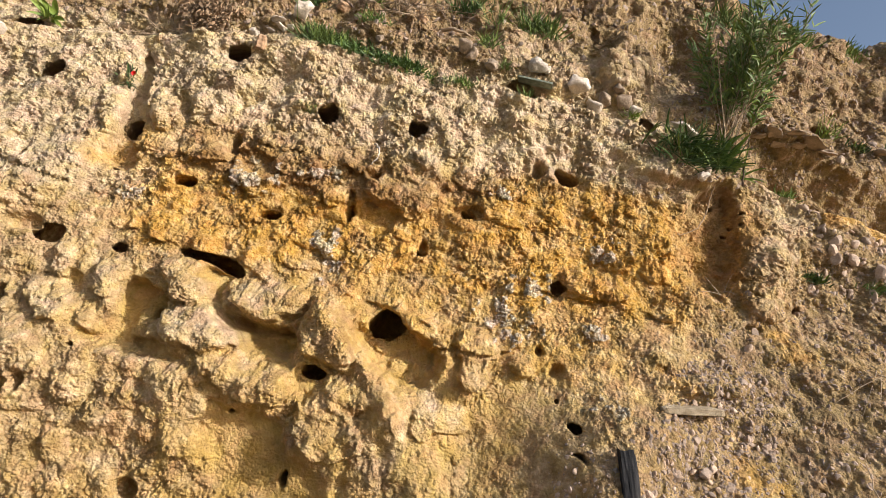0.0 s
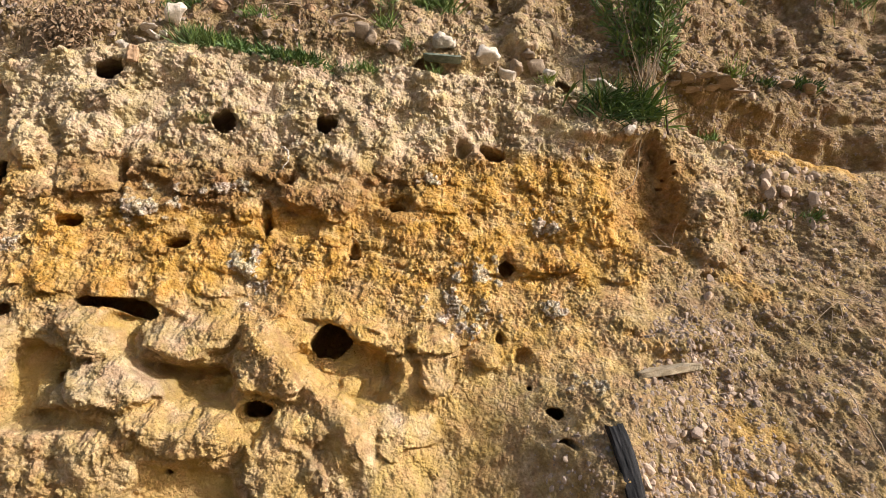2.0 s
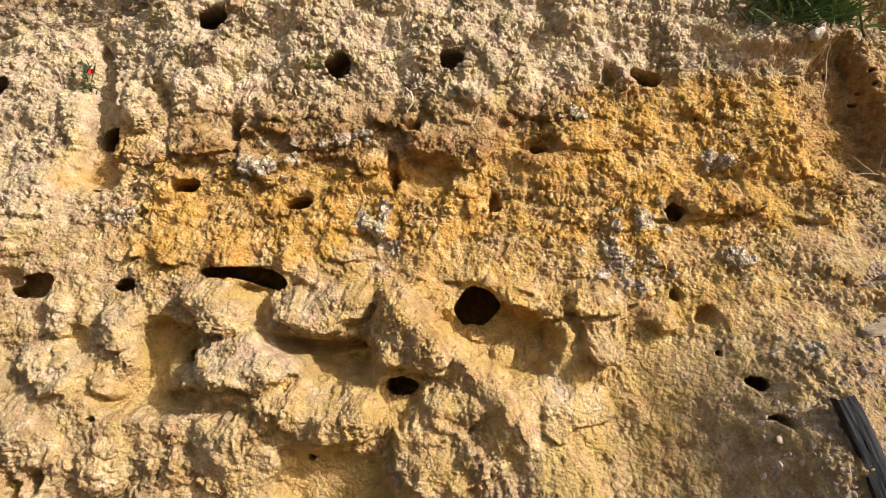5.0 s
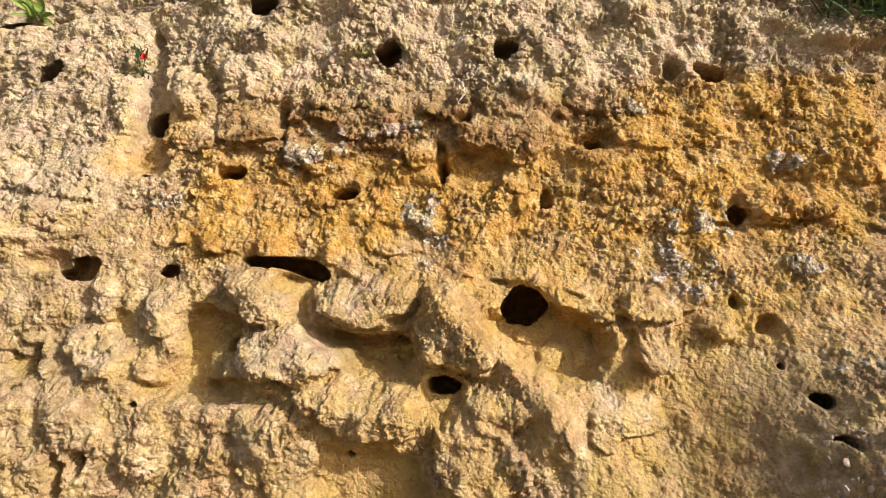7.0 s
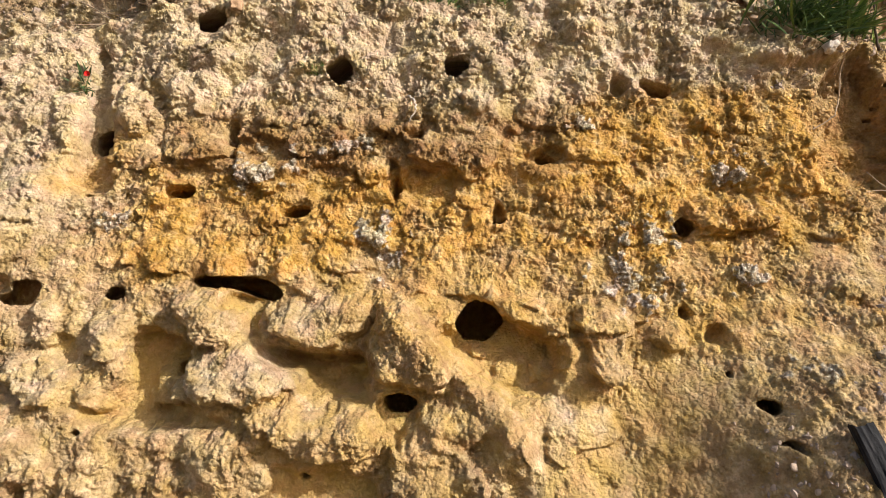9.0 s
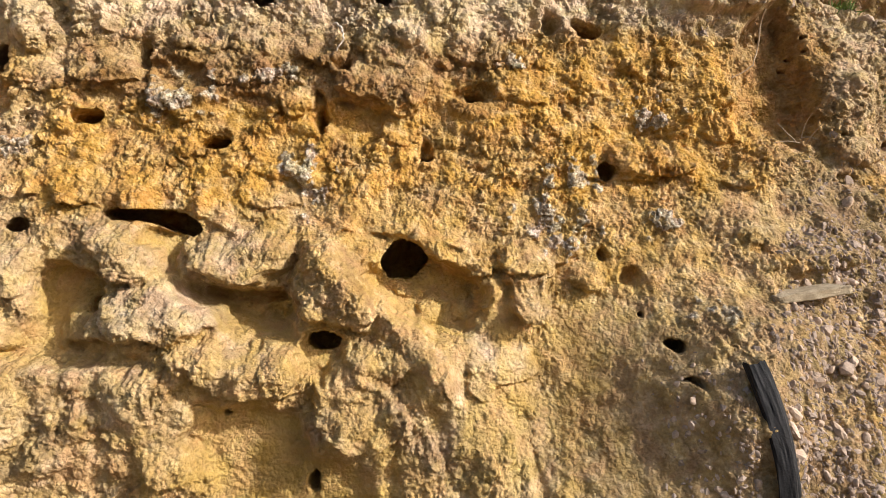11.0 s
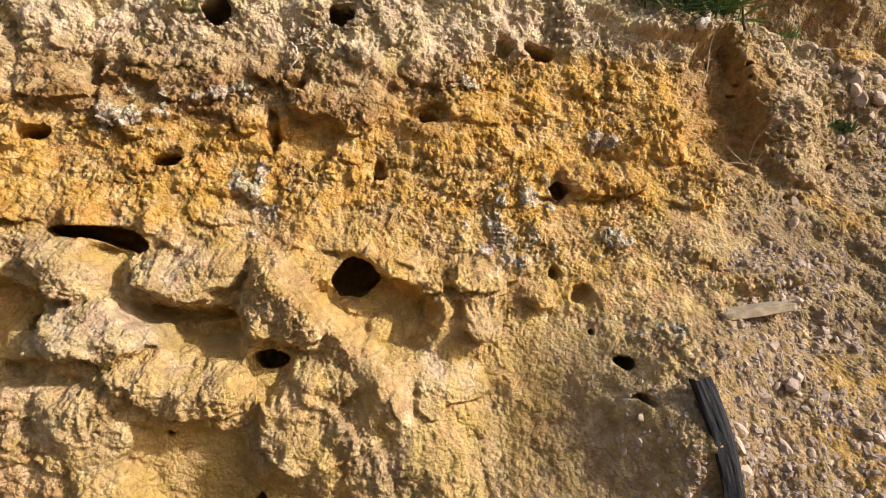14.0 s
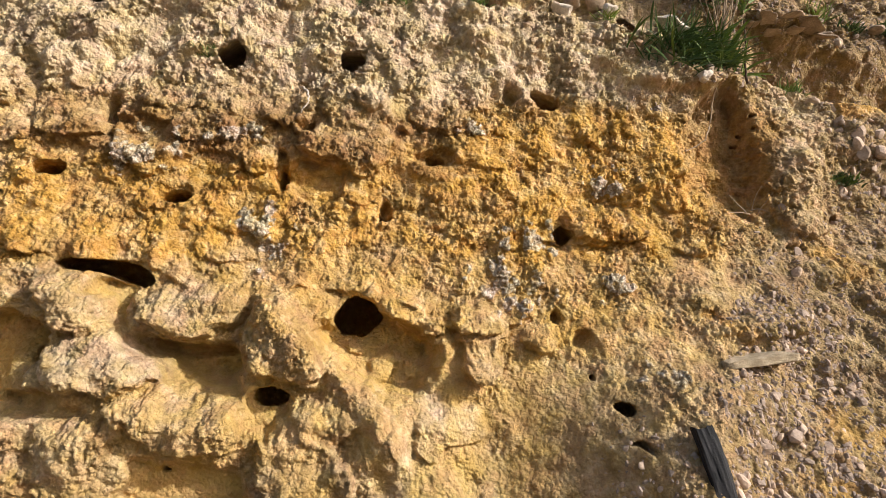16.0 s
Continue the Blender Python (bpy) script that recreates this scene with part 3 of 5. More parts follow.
dish(((-0.411, 2.154), (-0.381, 2.145), (-0.366, 2.028), (-0.393, 2.017)), 0.04, 0.008, 0.3)
dish(((-0.670, 2.153), (-0.529, 2.147), (-0.514, 2.074), (-0.602, 2.031), (-0.660, 2.044)), 0.022, 0.014, 0.5)
dish(((-0.896, 2.288), (-0.867, 2.277), (-0.850, 2.171), (-0.874, 2.172)), 0.04, 0.008, 0.3)
dish(((-1.063, 2.152), (-0.912, 2.157), (-0.903, 2.098), (-1.044, 2.099)), 0.018, 0.012, 0.4)
scarp(((-1.097, 2.369), (-0.967, 2.333), (-0.771, 2.288), (-0.633, 2.261), (-0.498, 2.249), (-0.373, 2.222)), 0.028, 0.07)
scarp(((-0.038, 2.235), (0.059, 2.239), (0.173, 2.250)), 0.025, 0.05)
scarp(((0.102, 2.143), (0.274, 2.125), (0.407, 2.060)), 0.022, 0.05)
scarp(((-1.264, 1.961), (-1.168, 1.988), (-0.995, 1.996)), 0.018, 0.04)
scarp(((-0.747, 2.053), (-0.616, 2.029)), 0.015, 0.04)
scarp(((-0.234, 2.016), (-0.109, 1.980), (-0.047, 1.988)), 0.015, 0.04)
scarp(((-0.605, 1.913), (-0.510, 1.896), (-0.417, 1.878)), 0.02, 0.05)
scarp(((-1.069, 1.865), (-0.956, 1.832), (-0.832, 1.808), (-0.697, 1.812), (-0.617, 1.768)), 0.04, 0.07)
scarp(((-0.380, 1.752), (-0.246, 1.744), (-0.115, 1.733), (0.028, 1.697)), 0.03, 0.06)
scarp(((0.026, 1.663), (0.096, 1.643), (0.208, 1.645), (0.282, 1.688)), 0.03, 0.06)
scarp(((0.368, 1.902), (0.532, 1.891), (0.681, 1.882), (0.818, 1.886)), 0.03, 0.05)
scarp(((0.531, 2.235), (0.650, 2.182), (0.789, 2.145)), 0.015, 0.04)
scarp(((0.168, 2.277), (0.301, 2.228), (0.434, 2.160)), 0.015, 0.04)
# the hollow behind the hanging root and the bright rib beside it
dish(((0.836, 2.187), (0.871, 2.325), (0.929, 2.429), (1.015, 2.507), (1.084, 2.481), (1.088, 2.335), (1.081, 2.193), (1.074, 2.056), (1.011, 1.978), (0.945, 2.006), (0.889, 2.082)), 0.08, 0.05, 0.15)
mass(((1.089, 2.479), (1.224, 2.459), (1.279, 2.336), (1.293, 2.198), (1.283, 2.020), (1.243, 1.929), (1.142, 1.955), (1.065, 2.019), (1.071, 2.164), (1.085, 2.324)), 0.045, 0.03, 0.5, 0)
dish(((1.094, 1.913), (1.159, 1.927), (1.183, 1.895), (1.110, 1.882)), 0.02, 0.01, 0.5)
# the gully in the pale layer
dish(((-1.390, 2.657), (-1.328, 2.583), (-1.265, 2.404), (-1.243, 2.279), (-1.237, 2.198), (-1.191, 2.120), (-1.215, 2.054), (-1.320, 2.074), (-1.355, 2.161), (-1.335, 2.241), (-1.363, 2.388), (-1.381, 2.520)), 0.065, 0.02, 0.4)
mass(((-1.258, 2.461), (-1.178, 2.435), (-1.111, 2.370), (-1.127, 2.270), (-1.174, 2.247), (-1.220, 2.293)), 0.035, 0.022, 0.5, 0.2)
mass(((-1.450, 2.388), (-1.376, 2.427), (-1.329, 2.257), (-1.358, 2.178), (-1.401, 2.259)), 0.025, 0.022, 0.5, 0.2)
dish(((-1.121, 2.417), (-1.077, 2.395), (-1.067, 2.283), (-1.100, 2.274)), 0.022, 0.012, 0.4)

FLARE_X, FLARE_Z = np.zeros(X.shape), np.zeros(X.shape)


def cut_burrows():
    for cx, cz, rx, rz, deep, tilt in PITS:
        k = near(cx, cz, 2.2 * max(rx, rz) + 0.02)
        u, w = turned(k, cx, cz, rx, rz, tilt, 0.15, 0.7)
        r = np.sqrt(u * u + w * w)
        # worn sill round the mouth, then the tunnel
        inside = 1 - (step(0.94, 1.08, r) if deep > 0.1 else step(0.35, 1.25, r))
        LIFT[k] -= 0.010 * (1 - step(0.9, 1.6, r)) + min(deep, 0.26) * inside
        # the tunnel widens behind its mouth
        wide = 2.6 if deep > 0.1 else 0.3
        FLARE_X[k] += wide * inside * (X[k] - cx)
        FLARE_Z[k] += wide * inside * (Z[k] - cz)
        SMOOTH[k] = np.maximum(SMOOTH[k], 0.8 * (1 - step(1.0, 1.5, r)))
    for pts, deep in MOUTHS:
        k, cz, _ = around(pts, 0.06)
        cx = sum(p[0] for p in pts) / len(pts)
        d = outline(k, pts, 0.5, 0.1)
        inside = step(-0.004, 0.008, d) if deep > 0.1 else step(-0.012, 0.016, d)
        LIFT[k] -= 0.008 * step(-0.03, 0.0, d) + min(deep, 0.26) * inside
        if deep > 0.1:
            FLARE_X[k] += 0.8 * inside * (X[k] - cx)
            FLARE_Z[k] += 1.5 * inside * (Z[k] - cz)
        SMOOTH[k] = np.maximum(SMOOTH[k], 0.8 * step(-0.03, -0.01, d))


# layers of the bank, as soft masks
n1, n2, n3 = fbm(X, Z, 0.35, 4, 3), fbm(X, Z, 0.12, 4, 9), fbm(X, Z, 0.05, 3, 15)
zz = Z + 0.05 * n1 + 0.03 * n2
xx = X + 0.06 * n1 + 0.04 * n2
edge = 0.98 + np.where(Z < 1.95, (1.95 - Z) * -0.55, (Z - 1.95) * -0.18)
GRAVEL = step(-0.10, 0.12, xx - edge - 0.10 * n3)
GRAVEL = np.maximum(GRAVEL, step(2.74, 2.86, zz + 0.03 * np.clip(X, -1, 1)))
GRAVEL = np.maximum(GRAVEL, 0.5 * bump(xx, zz, 0.50, 1.28, 0.18, 0.24))
GRAVEL *= 1 - 0.7 * step(-0.1, 0.15, xx) * (1 - step(0.75, 0.95, xx)) * step(2.5, 2.6, Z) * (1 - step(3.0, 3.2, Z))
GRAVEL = np.maximum(GRAVEL, np.clip(1.4 * bump(xx, zz, 0.80, 2.40, 0.12, 0.07), 0, 0.95))
OCHRE = step(1.80, 1.90, zz + 0.06 * np.clip(-X - 0.2, 0, 1)) * (1 - step(2.11, 2.19, zz - 0.22 * step(-0.15, 0.4, X))) * step(-1.28, -1.02, xx) * (1 - step(0.82, 1.0, xx))
GRAVEL *= 1 - np.clip(1.6 * bump(xx, zz, 1.25, 2.28, 0.14, 0.22), 0, 0.97)
GRAVEL *= 1 - np.clip(1.5 * bump(xx, zz, 1.0, 2.22, 0.14, 0.22), 0, 0.95)
OCHRE = np.maximum(OCHRE, 0.52 * step(1.40, 1.70, zz) * (1 - step(1.9, 2.0, zz)) * step(-0.75, -0.35, xx) * (1 - step(0.5, 0.8, xx)))
OCHRE = np.clip(OCHRE * (0.85 + 0.5 * n2) , 0, 1)
shelf = Z + 0.035 * fbm(X, Z, 0.22, 3, 21) + 0.14 * np.clip(X - 1.2, 0, 0.9) - 2.58
OCHRE = np.maximum(OCHRE, 0.95 * step(-0.17, -0.09, shelf + 0.03 * n2) * (1 - step(0.01, 0.05, shelf)) * step(1.38, 1.5, xx) * (1 - step(1.9, 2.1, xx)))
for sx, sz, long, thin in ((1.10, 1.38, 0.17, 0.045), (0.76, 1.70, 0.17, 0.045), (1.25, 1.86, 0.12, 0.03), (1.02, 1.20, 0.16, 0.04)):
    along, across = (X - sx) * 0.8 - (Z - sz) * 0.6, (X - sx) * 0.6 + (Z - sz) * 0.8 + 0.05 * n2
    OCHRE = np.maximum(OCHRE, 0.75 * np.clip(1.5 * np.exp(-(along / long) ** 2 - (across / thin) ** 2) + 0.3 * n3, 0, 1) * step(0.1, 0.4, GRAVEL))
OCHRE = np.maximum(OCHRE, 0.3 * step(0.0, 0.3, n1) * GRAVEL * (1 - step(2.3, 2.6, Z)))
OCHRE = np.maximum(OCHRE, 0.8 * bump(xx, zz, -1.25, 2.16, 0.10, 0.12))
RUST = np.clip(step(2.10, 2.16, zz) * (1 - step(2.24, 2.34, zz)) * (0.6 + 0.9 * n2), 0, 0.9) * step(-1.25, -1.0, xx) * (1 - step(0.0, 0.3, xx))
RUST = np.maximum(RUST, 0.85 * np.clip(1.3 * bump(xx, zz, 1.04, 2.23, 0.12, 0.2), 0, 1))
OCHRE = np.maximum(OCHRE, 0.8 * bump(xx, zz, 0.95, 2.16, 0.12, 0.2))
RUST = np.maximum(RUST, 0.8 * step(1.15, 1.4, X) * step(2.50, 2.56, zz) * (1 - step(2.72, 2.78, zz)))
PALE = np.maximum(step(2.26, 2.42, zz), step(0.95, 1.35, -xx) * step(1.9, 2.05, zz + 0.2 * (-X - 1.2)))
PALE = np.maximum(PALE, 0.7 * step(1.35, 1.6, -xx))
PALE = np.maximum(PALE, 0.7 * bump(xx, zz, 1.28, 2.28, 0.12, 0.2))
SANDY = np.clip(SMOOTH * 0.9 + 0.5 * (n1 - 0.1), 0, 1) * (1 - step(2.0, 2.2, Z)) * (1 - GRAVEL)
SANDY = np.maximum(SANDY, np.clip(0.45 + 0.9 * n2 + 0.5 * n1, 0, 0.85) * (1 - step(1.75, 1.95, zz)) * step(-0.95, -0.6, xx) * (1 - step(0.35, 0.65, xx)))
OCHRE = np.maximum(OCHRE, 0.55 * bump(xx, zz, 0.48, 1.72, 0.26, 0.2))
OCHRE = np.maximum(OCHRE, 0.28 * np.clip(0.7 + n1 + n2, 0, 1) * (1 - step(1.80, 1.95, zz)) * step(-1.5, -0.9, xx) * (1 - step(0.3, 0.6, xx)))
dish = bump(xx, zz, 0.50, 1.26, 0.20, 0.16)
SANDY *= 1 - 0.8 * dish
PALE = np.maximum(PALE, 0.5 * dish)
# the knobs of the lower bank are greyish pink, the dishes between them yellow with sand
foot = 1 - step(1.80, 1.95, zz)
knob = step(0.005, 0.05, LIFT + 0.02 * n2)
PALE = np.maximum(PALE, foot * (0.25 + 0.5 * knob) * (1 - 0.6 * step(-0.85, -0.4, xx)))
SANDY = np.clip(SANDY * (1 - 0.5 * foot * knob) + 0.6 * foot * step(0.01, 0.05, -LIFT), 0, 1)
CRUST = np.zeros(X.shape)
SOIL_AND_SHADE = step(2.80, 2.95, zz) * np.clip(0.6 + 1.3 * n2 + 0.7 * n1, 0.05, 0.95)
# upper right slope: brown earth, laid on thicker to paint in the slope's shading
SOIL_AND_SHADE = np.maximum(SOIL_AND_SHADE, 0.8 * step(2.76, 2.9, zz) * step(0.65, 1.1, xx) * np.clip(0.95 + 0.8 * n2, 0.3, 1.1))
SOIL_AND_SHADE = np.maximum(SOIL_AND_SHADE, 0.6 * step(1.3, 1.6, xx) * step(-0.25, 0.2, n1))
SOIL_AND_SHADE *= 1 - 0.6 * step(-0.1, 0.2, xx) * (1 - step(0.8, 1.0, xx))
# the dish is brown-pink; its half shade is painted in as extra brown
SOIL_AND_SHADE = np.maximum(SOIL_AND_SHADE, 0.6 * dish)
# brownish scree, with the dimness of a face turned from the sun painted in
SOIL_AND_SHADE = np.maximum(SOIL_AND_SHADE, 0.55 * step(1.2, 1.4, xx) * step(1.65, 1.85, zz) * (1 - step(2.25, 2.4, zz)) * np.clip(0.8 + 1.2 * n2, 0, 1))
PALE = np.maximum(PALE, np.clip(1.5 * bump(xx, zz, 0.03, 1.40, 0.09, 0.09) + 1.3 * bump(xx, zz, 0.12, 1.46, 0.07, 0.05), 0, 0.9))
rib = np.clip(1.3 * bump(xx, zz, 1.20, 2.20, 0.07, 0.22), 0, 1)
SOIL_AND_SHADE, GRAVEL, PALE = SOIL_AND_SHADE * (1 - rib), GRAVEL * (1 - 0.9 * rib), np.maximum(PALE, 0.7 * rib)
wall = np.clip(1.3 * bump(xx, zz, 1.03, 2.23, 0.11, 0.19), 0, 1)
SOIL_AND_SHADE, GRAVEL, PALE = SOIL_AND_SHADE * (1 - wall), GRAVEL * (1 - wall), PALE * (1 - 0.8 * wall)
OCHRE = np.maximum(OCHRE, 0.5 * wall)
spill = np.clip(1.4 * bump(X, Z, 0.06, 1.22, 0.11, 0.16) + 1.2 * bump(X, Z, 0.22, 1.30, 0.12, 0.05) + 0.5 * n2, 0, 1)
SANDY = np.maximum(SANDY, 0.85 * spill * step(0.2, 0.5, spill))
SMOOTH = np.maximum(SMOOTH, 0.4 * step(1.2, 1.5, X) * step(2.46, 2.54, zz + 0.1 * (X - 1.5)) * (1 - step(2.72, 2.80, zz)))
SMOOTH = np.maximum(SMOOTH, 0.5 * bump(X, Z, 0.12, 1.38, 0.17, 0.22))
speck = cells((X + 0.004 * n3) / 0.011, (Z + 0.003 * n2) / 0.010, 171)[1]


def crust(cx, cz, rx, rz):
    """A patch of grey-white mineral crust."""
    k = near(cx, cz, 2.4 * max(rx, rz))
    u, w = turned(k, cx, cz, rx, rz, 0)
    v = np.clip(1.25 - np.sqrt(u * u + w * w) + 1.4 * n3[k], 0, 1)
    CRUST[k] = np.maximum(CRUST[k], step(0.35, 0.6, v) * step(0.3, 0.5, speck[k] + 0.3 * v))


crust(-0.778, 2.135, 0.075, 0.058)
crust(-0.438, 1.936, 0.063, 0.050)
crust(-0.395, 1.852, 0.031, 0.039)
crust(0.561, 2.113, 0.058, 0.042)
crust(0.245, 1.752, 0.074, 0.067)
crust(0.307, 1.909, 0.078, 0.031)
crust(0.146, 2.256, 0.042, 0.025)
crust(-0.549, 2.195, 0.067, 0.025)
crust(0.558, 1.780, 0.030, 0.032)
crust(0.600, 1.530, 0.040, 0.022)
crust(0.543, 1.773, 0.029, 0.040)
crust(-1.160, 1.991, 0.032, 0.032)

# the large relief: swells, bedding ledges of the ochre layer, knobs left standing between the hollows of the lower bank
rough = np.clip(1 - SMOOTH, 0.30, 1)
worn = 0.22 + 1.15 * step(-0.35, 0.45, fbm(X, Z, 0.17, 3, 140))  # crumbling here, weathered smooth there
sculpted = step(-1.6, -1.3, X) * (1 - step(1.0, 1.3, X)) * (1 - step(2.3, 2.5, Z))
LIFT += 0.042 * (1 - 0.5 * sculpted) * n1 * np.clip(rough + 0.3, 0, 1)
LIFT += ((0.021 - 0.009 * sculpted) * n2 + 0.006 * n3) * np.clip(rough + 0.1, 0, 1)
bed = perlin(wx / 0.4, (Z + 0.05 * n1 + 0.03 * X) / 0.055, 83)
LIFT += 0.014 * OCHRE * (1 - foot) * np.sign(bed) * np.abs(bed) ** 0.6 * rough
dk, tk = cells(wx / 0.085, wz / 0.105, 181)
low = (1 - step(1.60, 1.78, zz)) * (1 - step(-0.10, 0.15, xx))
LIFT += low * rough * 0.036 * np.clip(0.62 - dk, 0, 1) * (0.2 + 1.3 * tk)
SANDY = np.maximum(SANDY, 0.5 * low * step(0.5, 0.8, dk))
LIFT *= np.where(BACK > 2.0, 0.4, 1.0)
roll = 0.12 * (1 - np.exp(-BACK / 0.15)) + 0.02 * BACK * np.exp(-BACK / 6) + (0.05 + 0.02 * np.sin(X * 1.7) + 0.22 * step(1.7, 2.5, X)) * step(3.2, 3.66, Z)
DEEP, HIGH = base_face(X, Z) + BACK - LIFT, Z + roll - SAG

# which way the surface faces
ax, ay, az = np.gradient(X, axis=1), np.gradient(DEEP, axis=1), np.gradient(HIGH, axis=1)
by, bz = np.gradient(DEEP, axis=0), np.gradient(HIGH, axis=0)
NX, NY, NZ = ay * bz - az * by, -ax * bz, ax * by
size = np.sqrt(NX * NX + NY * NY + NZ * NZ) + 1e-12
NX, NY, NZ = NX / size, NY / size, NZ / size
facing = np.clip(-NY, 0, 1)

zf, wzf = Z - SAG, wz - SAG
# fine relief, pushed out along the surface: rounded clods with sharp creases between, at every size
wy = DEEP + 0.006 * n3
crumble, amp, size = 0.0, 1.0, 0.055
clod, swell = lambda v: 2.3 * np.abs(v) - 0.6, lambda v: 1.35 * v
shape = (swell, clod, clod, clod, swell)
for k in range(5):
    tall = 1 + 0.22 * k
    calm = 1 - (0.75 * foot + np.maximum(0.8 * OCHRE, 0.45 * PALE) * (1 - foot)) * (1.0, 0.85, 0.55, 0.2, 0.0)[k]
    crumble = crumble + amp * calm * shape[k](perlin3(wx / size + 5.1 * k, wy / size + 2.3 * k, wzf / (size * tall) - 3.7 * k, 130 + k))
    amp, size = amp * 0.9, size * 0.55
FINE = (0.0030 - 0.0006 * OCHRE * (1 - foot)) * rough * crumble * np.clip(worn * (1 + 0.15 * low), 0.3, 1.4)
FINE += rough * 0.004 * fbm(wx, wzf, 0.016, 3, 90, 0.6) * facing
# clods drawn out downwards
d1, t1 = cells(wx / 0.034, wzf / 0.046, 61)
d2, t2 = cells((wx + 0.004 * n3) / 0.0135, (wzf + 0.004 * n2) / 0.018, 71)
dome1, dome2 = (0.75 - d1 ** 1.5) * (0.45 + 0.9 * t1), (0.7 - d2 ** 1.3) * (0.3 + 1.1 * t2)
FINE += facing * rough * (1 - 0.6 * GRAVEL) * (1 - 0.8 * foot) * (0.003 + 0.004 * PALE) * dome1 + 0.0034 * facing * rough * dome2 * worn


def flakes(wide, tall, salt, lean):
    """Broken flat facets, each tilted its own way."""
    u, w = (X + 0.02 * n2 * wide / 0.05 + 0.010 * n3) / wide, (zf + 0.02 * n3) / tall
    ix, iz = np.floor(u).astype(np.int64), np.floor(w).astype(np.int64)
    best, out = np.full(u.shape, 9.0), np.zeros(u.shape)
    for dx in (-1, 0, 1):
        for dz in (-1, 0, 1):
            jx, jz = ix + dx, iz + dz
            du, dw = u - jx - lattice(jx, jz, salt), w - jz - lattice(jx, jz, salt + 7)
            d = du * du + dw * dw
            plane = lattice(jx, jz, salt + 13) - 0.5 + lean * ((lattice(jx, jz, salt + 17) - 0.5) * du + (lattice(jx, jz, salt + 19) - 0.5) * dw)
            out = np.where(d < best, plane, out)
            best = np.minimum(best, d)
    return out


crumbly = np.clip(worn, 0.25, 1.2) * facing * rough
FINE += crumbly * (0.35 + 0.8 * OCHRE) * (1 - 0.75 * foot) * 0.0050 * flakes(0.055, 0.040, 151, 3.0)
FINE += crumbly * (1 - 0.6 * foot - 0.25 * OCHRE * (1 - foot)) * (1 - 0.4 * GRAVEL) * 0.0078 * flakes(0.022, 0.018, 161, 3.4)
FINE += crumbly * (1 - 0.35 * foot) * 0.0055 * flakes(0.010, 0.0085, 191, 2.4)
FINE += facing * CRUST * (0.004 + 0.010 * (speck - 0.5))
FINE *= 1 - 0.45 * GRAVEL * (1 - step(2.7, 2.9, Z))
FINE += GRAVEL * facing * (0.009 * fbm(X, Z, 0.09, 3, 95, 0.6) + 0.004 * dome2 + 0.003 * (0.6 - d1) * t1)
FINE += 0.060 * step(2.85, 3.1, Z) * fbm(X, Z + BACK, 0.28, 5, 99, 0.55) * np.where(BACK > 2.0, 0.4, 1.0)

LIFT[:] = 0
cut_burrows()
FINE *= np.exp(-np.abs(LIFT) / 0.05)
PX, PY, PZ = X + FLARE_X + FINE * NX, DEEP + FINE * NY - LIFT, HIGH + FLARE_Z + FINE * NZ


def grid_mesh(name, px, py, pz, layers, material):
    rows, cols = px.shape
    me = bpy.data.meshes.new(name)
    me.vertices.add(rows * cols)
    me.vertices.foreach_set("co", np.stack([px, py, pz], -1).astype(np.float32).ravel())
    i = (np.arange(rows - 1)[:, None] * cols + np.arange(cols - 1)[None, :]).ravel()
    quads = np.stack([i, i + 1, i + cols + 1, i + cols], -1).astype(np.int32)
    me.loops.add(quads.size)
    me.loops.foreach_set("vertex_index", quads.ravel())
    me.polygons.add(len(quads))
    me.polygons.foreach_set("loop_start", np.arange(0, quads.size, 4, dtype=np.int32))
    me.update(calc_edges=True)
    me.polygons.foreach_set("use_smooth", np.ones(len(quads), dtype=bool))
    for key, v in layers.items():
        a = me.attributes.new(key, "FLOAT", "POINT")
        a.data.foreach_set("value", np.clip(v, 0, 1).astype(np.float32).ravel())
    me.materials.append(material)
    return me


bank = new("bank", grid_mesh("bank", PX, PY, PZ, {"ochre": OCHRE, "rust": RUST, "pale": PALE, "gravel": GRAVEL * (1 - 0.85 * OCHRE), "sand": SANDY, "crust": CRUST, "soil_and_shade": SOIL_AND_SHADE * (1 - 0.9 * OCHRE)}, EARTH))
tagged(bank, "steep weathered earth bank in cream, ochre and gravelly layers with burrow holes", "earth bank", kind="structure")


def at(x, z):
    """The bank's surface at x and height z (of its face), and the way out of it."""
    i = int(np.clip(np.searchsorted(xs, x), 1, len(xs) - 2))
    j = int(np.clip(np.searchsorted(ss, z), 1, len(ss) - 2))
    p = Vector((PX[j, i], PY[j, i], PZ[j, i]))
    a = Vector((PX[j, i + 1] - PX[j, i - 1], PY[j, i + 1] - PY[j, i - 1], PZ[j, i + 1] - PZ[j, i - 1]))
    b = Vector((PX[j + 1, i] - PX[j - 1, i], PY[j + 1, i] - PY[j - 1, i], PZ[j + 1, i] - PZ[j - 1, i]))
    return p, a.cross(b).normalized()


# ---- the ground in front and far round ----
gx, gy = np.meshgrid(spaced((-600, -6, 90, 2), (-6, 6, 0.12, 0.12), (6, 600, 2, 90)), spaced((-600, -4, 90, 2), (-4, 4, 0.12, 0.12), (4, 900, 2, 90)))
close = np.exp(-(gx / 9) ** 2 - (gy / 7) ** 2)
gz = close * (0.05 * fbm(gx, gy, 1.6, 4, 120)) - 0.01
gz = np.where(gy > 3.2, -0.3, gz)
ground = new("ground", grid_mesh("ground", gx, gy, gz, {}, GROUND))
tagged(ground, "bare trodden sandy ground at the foot of the bank", "ground", kind="structure")


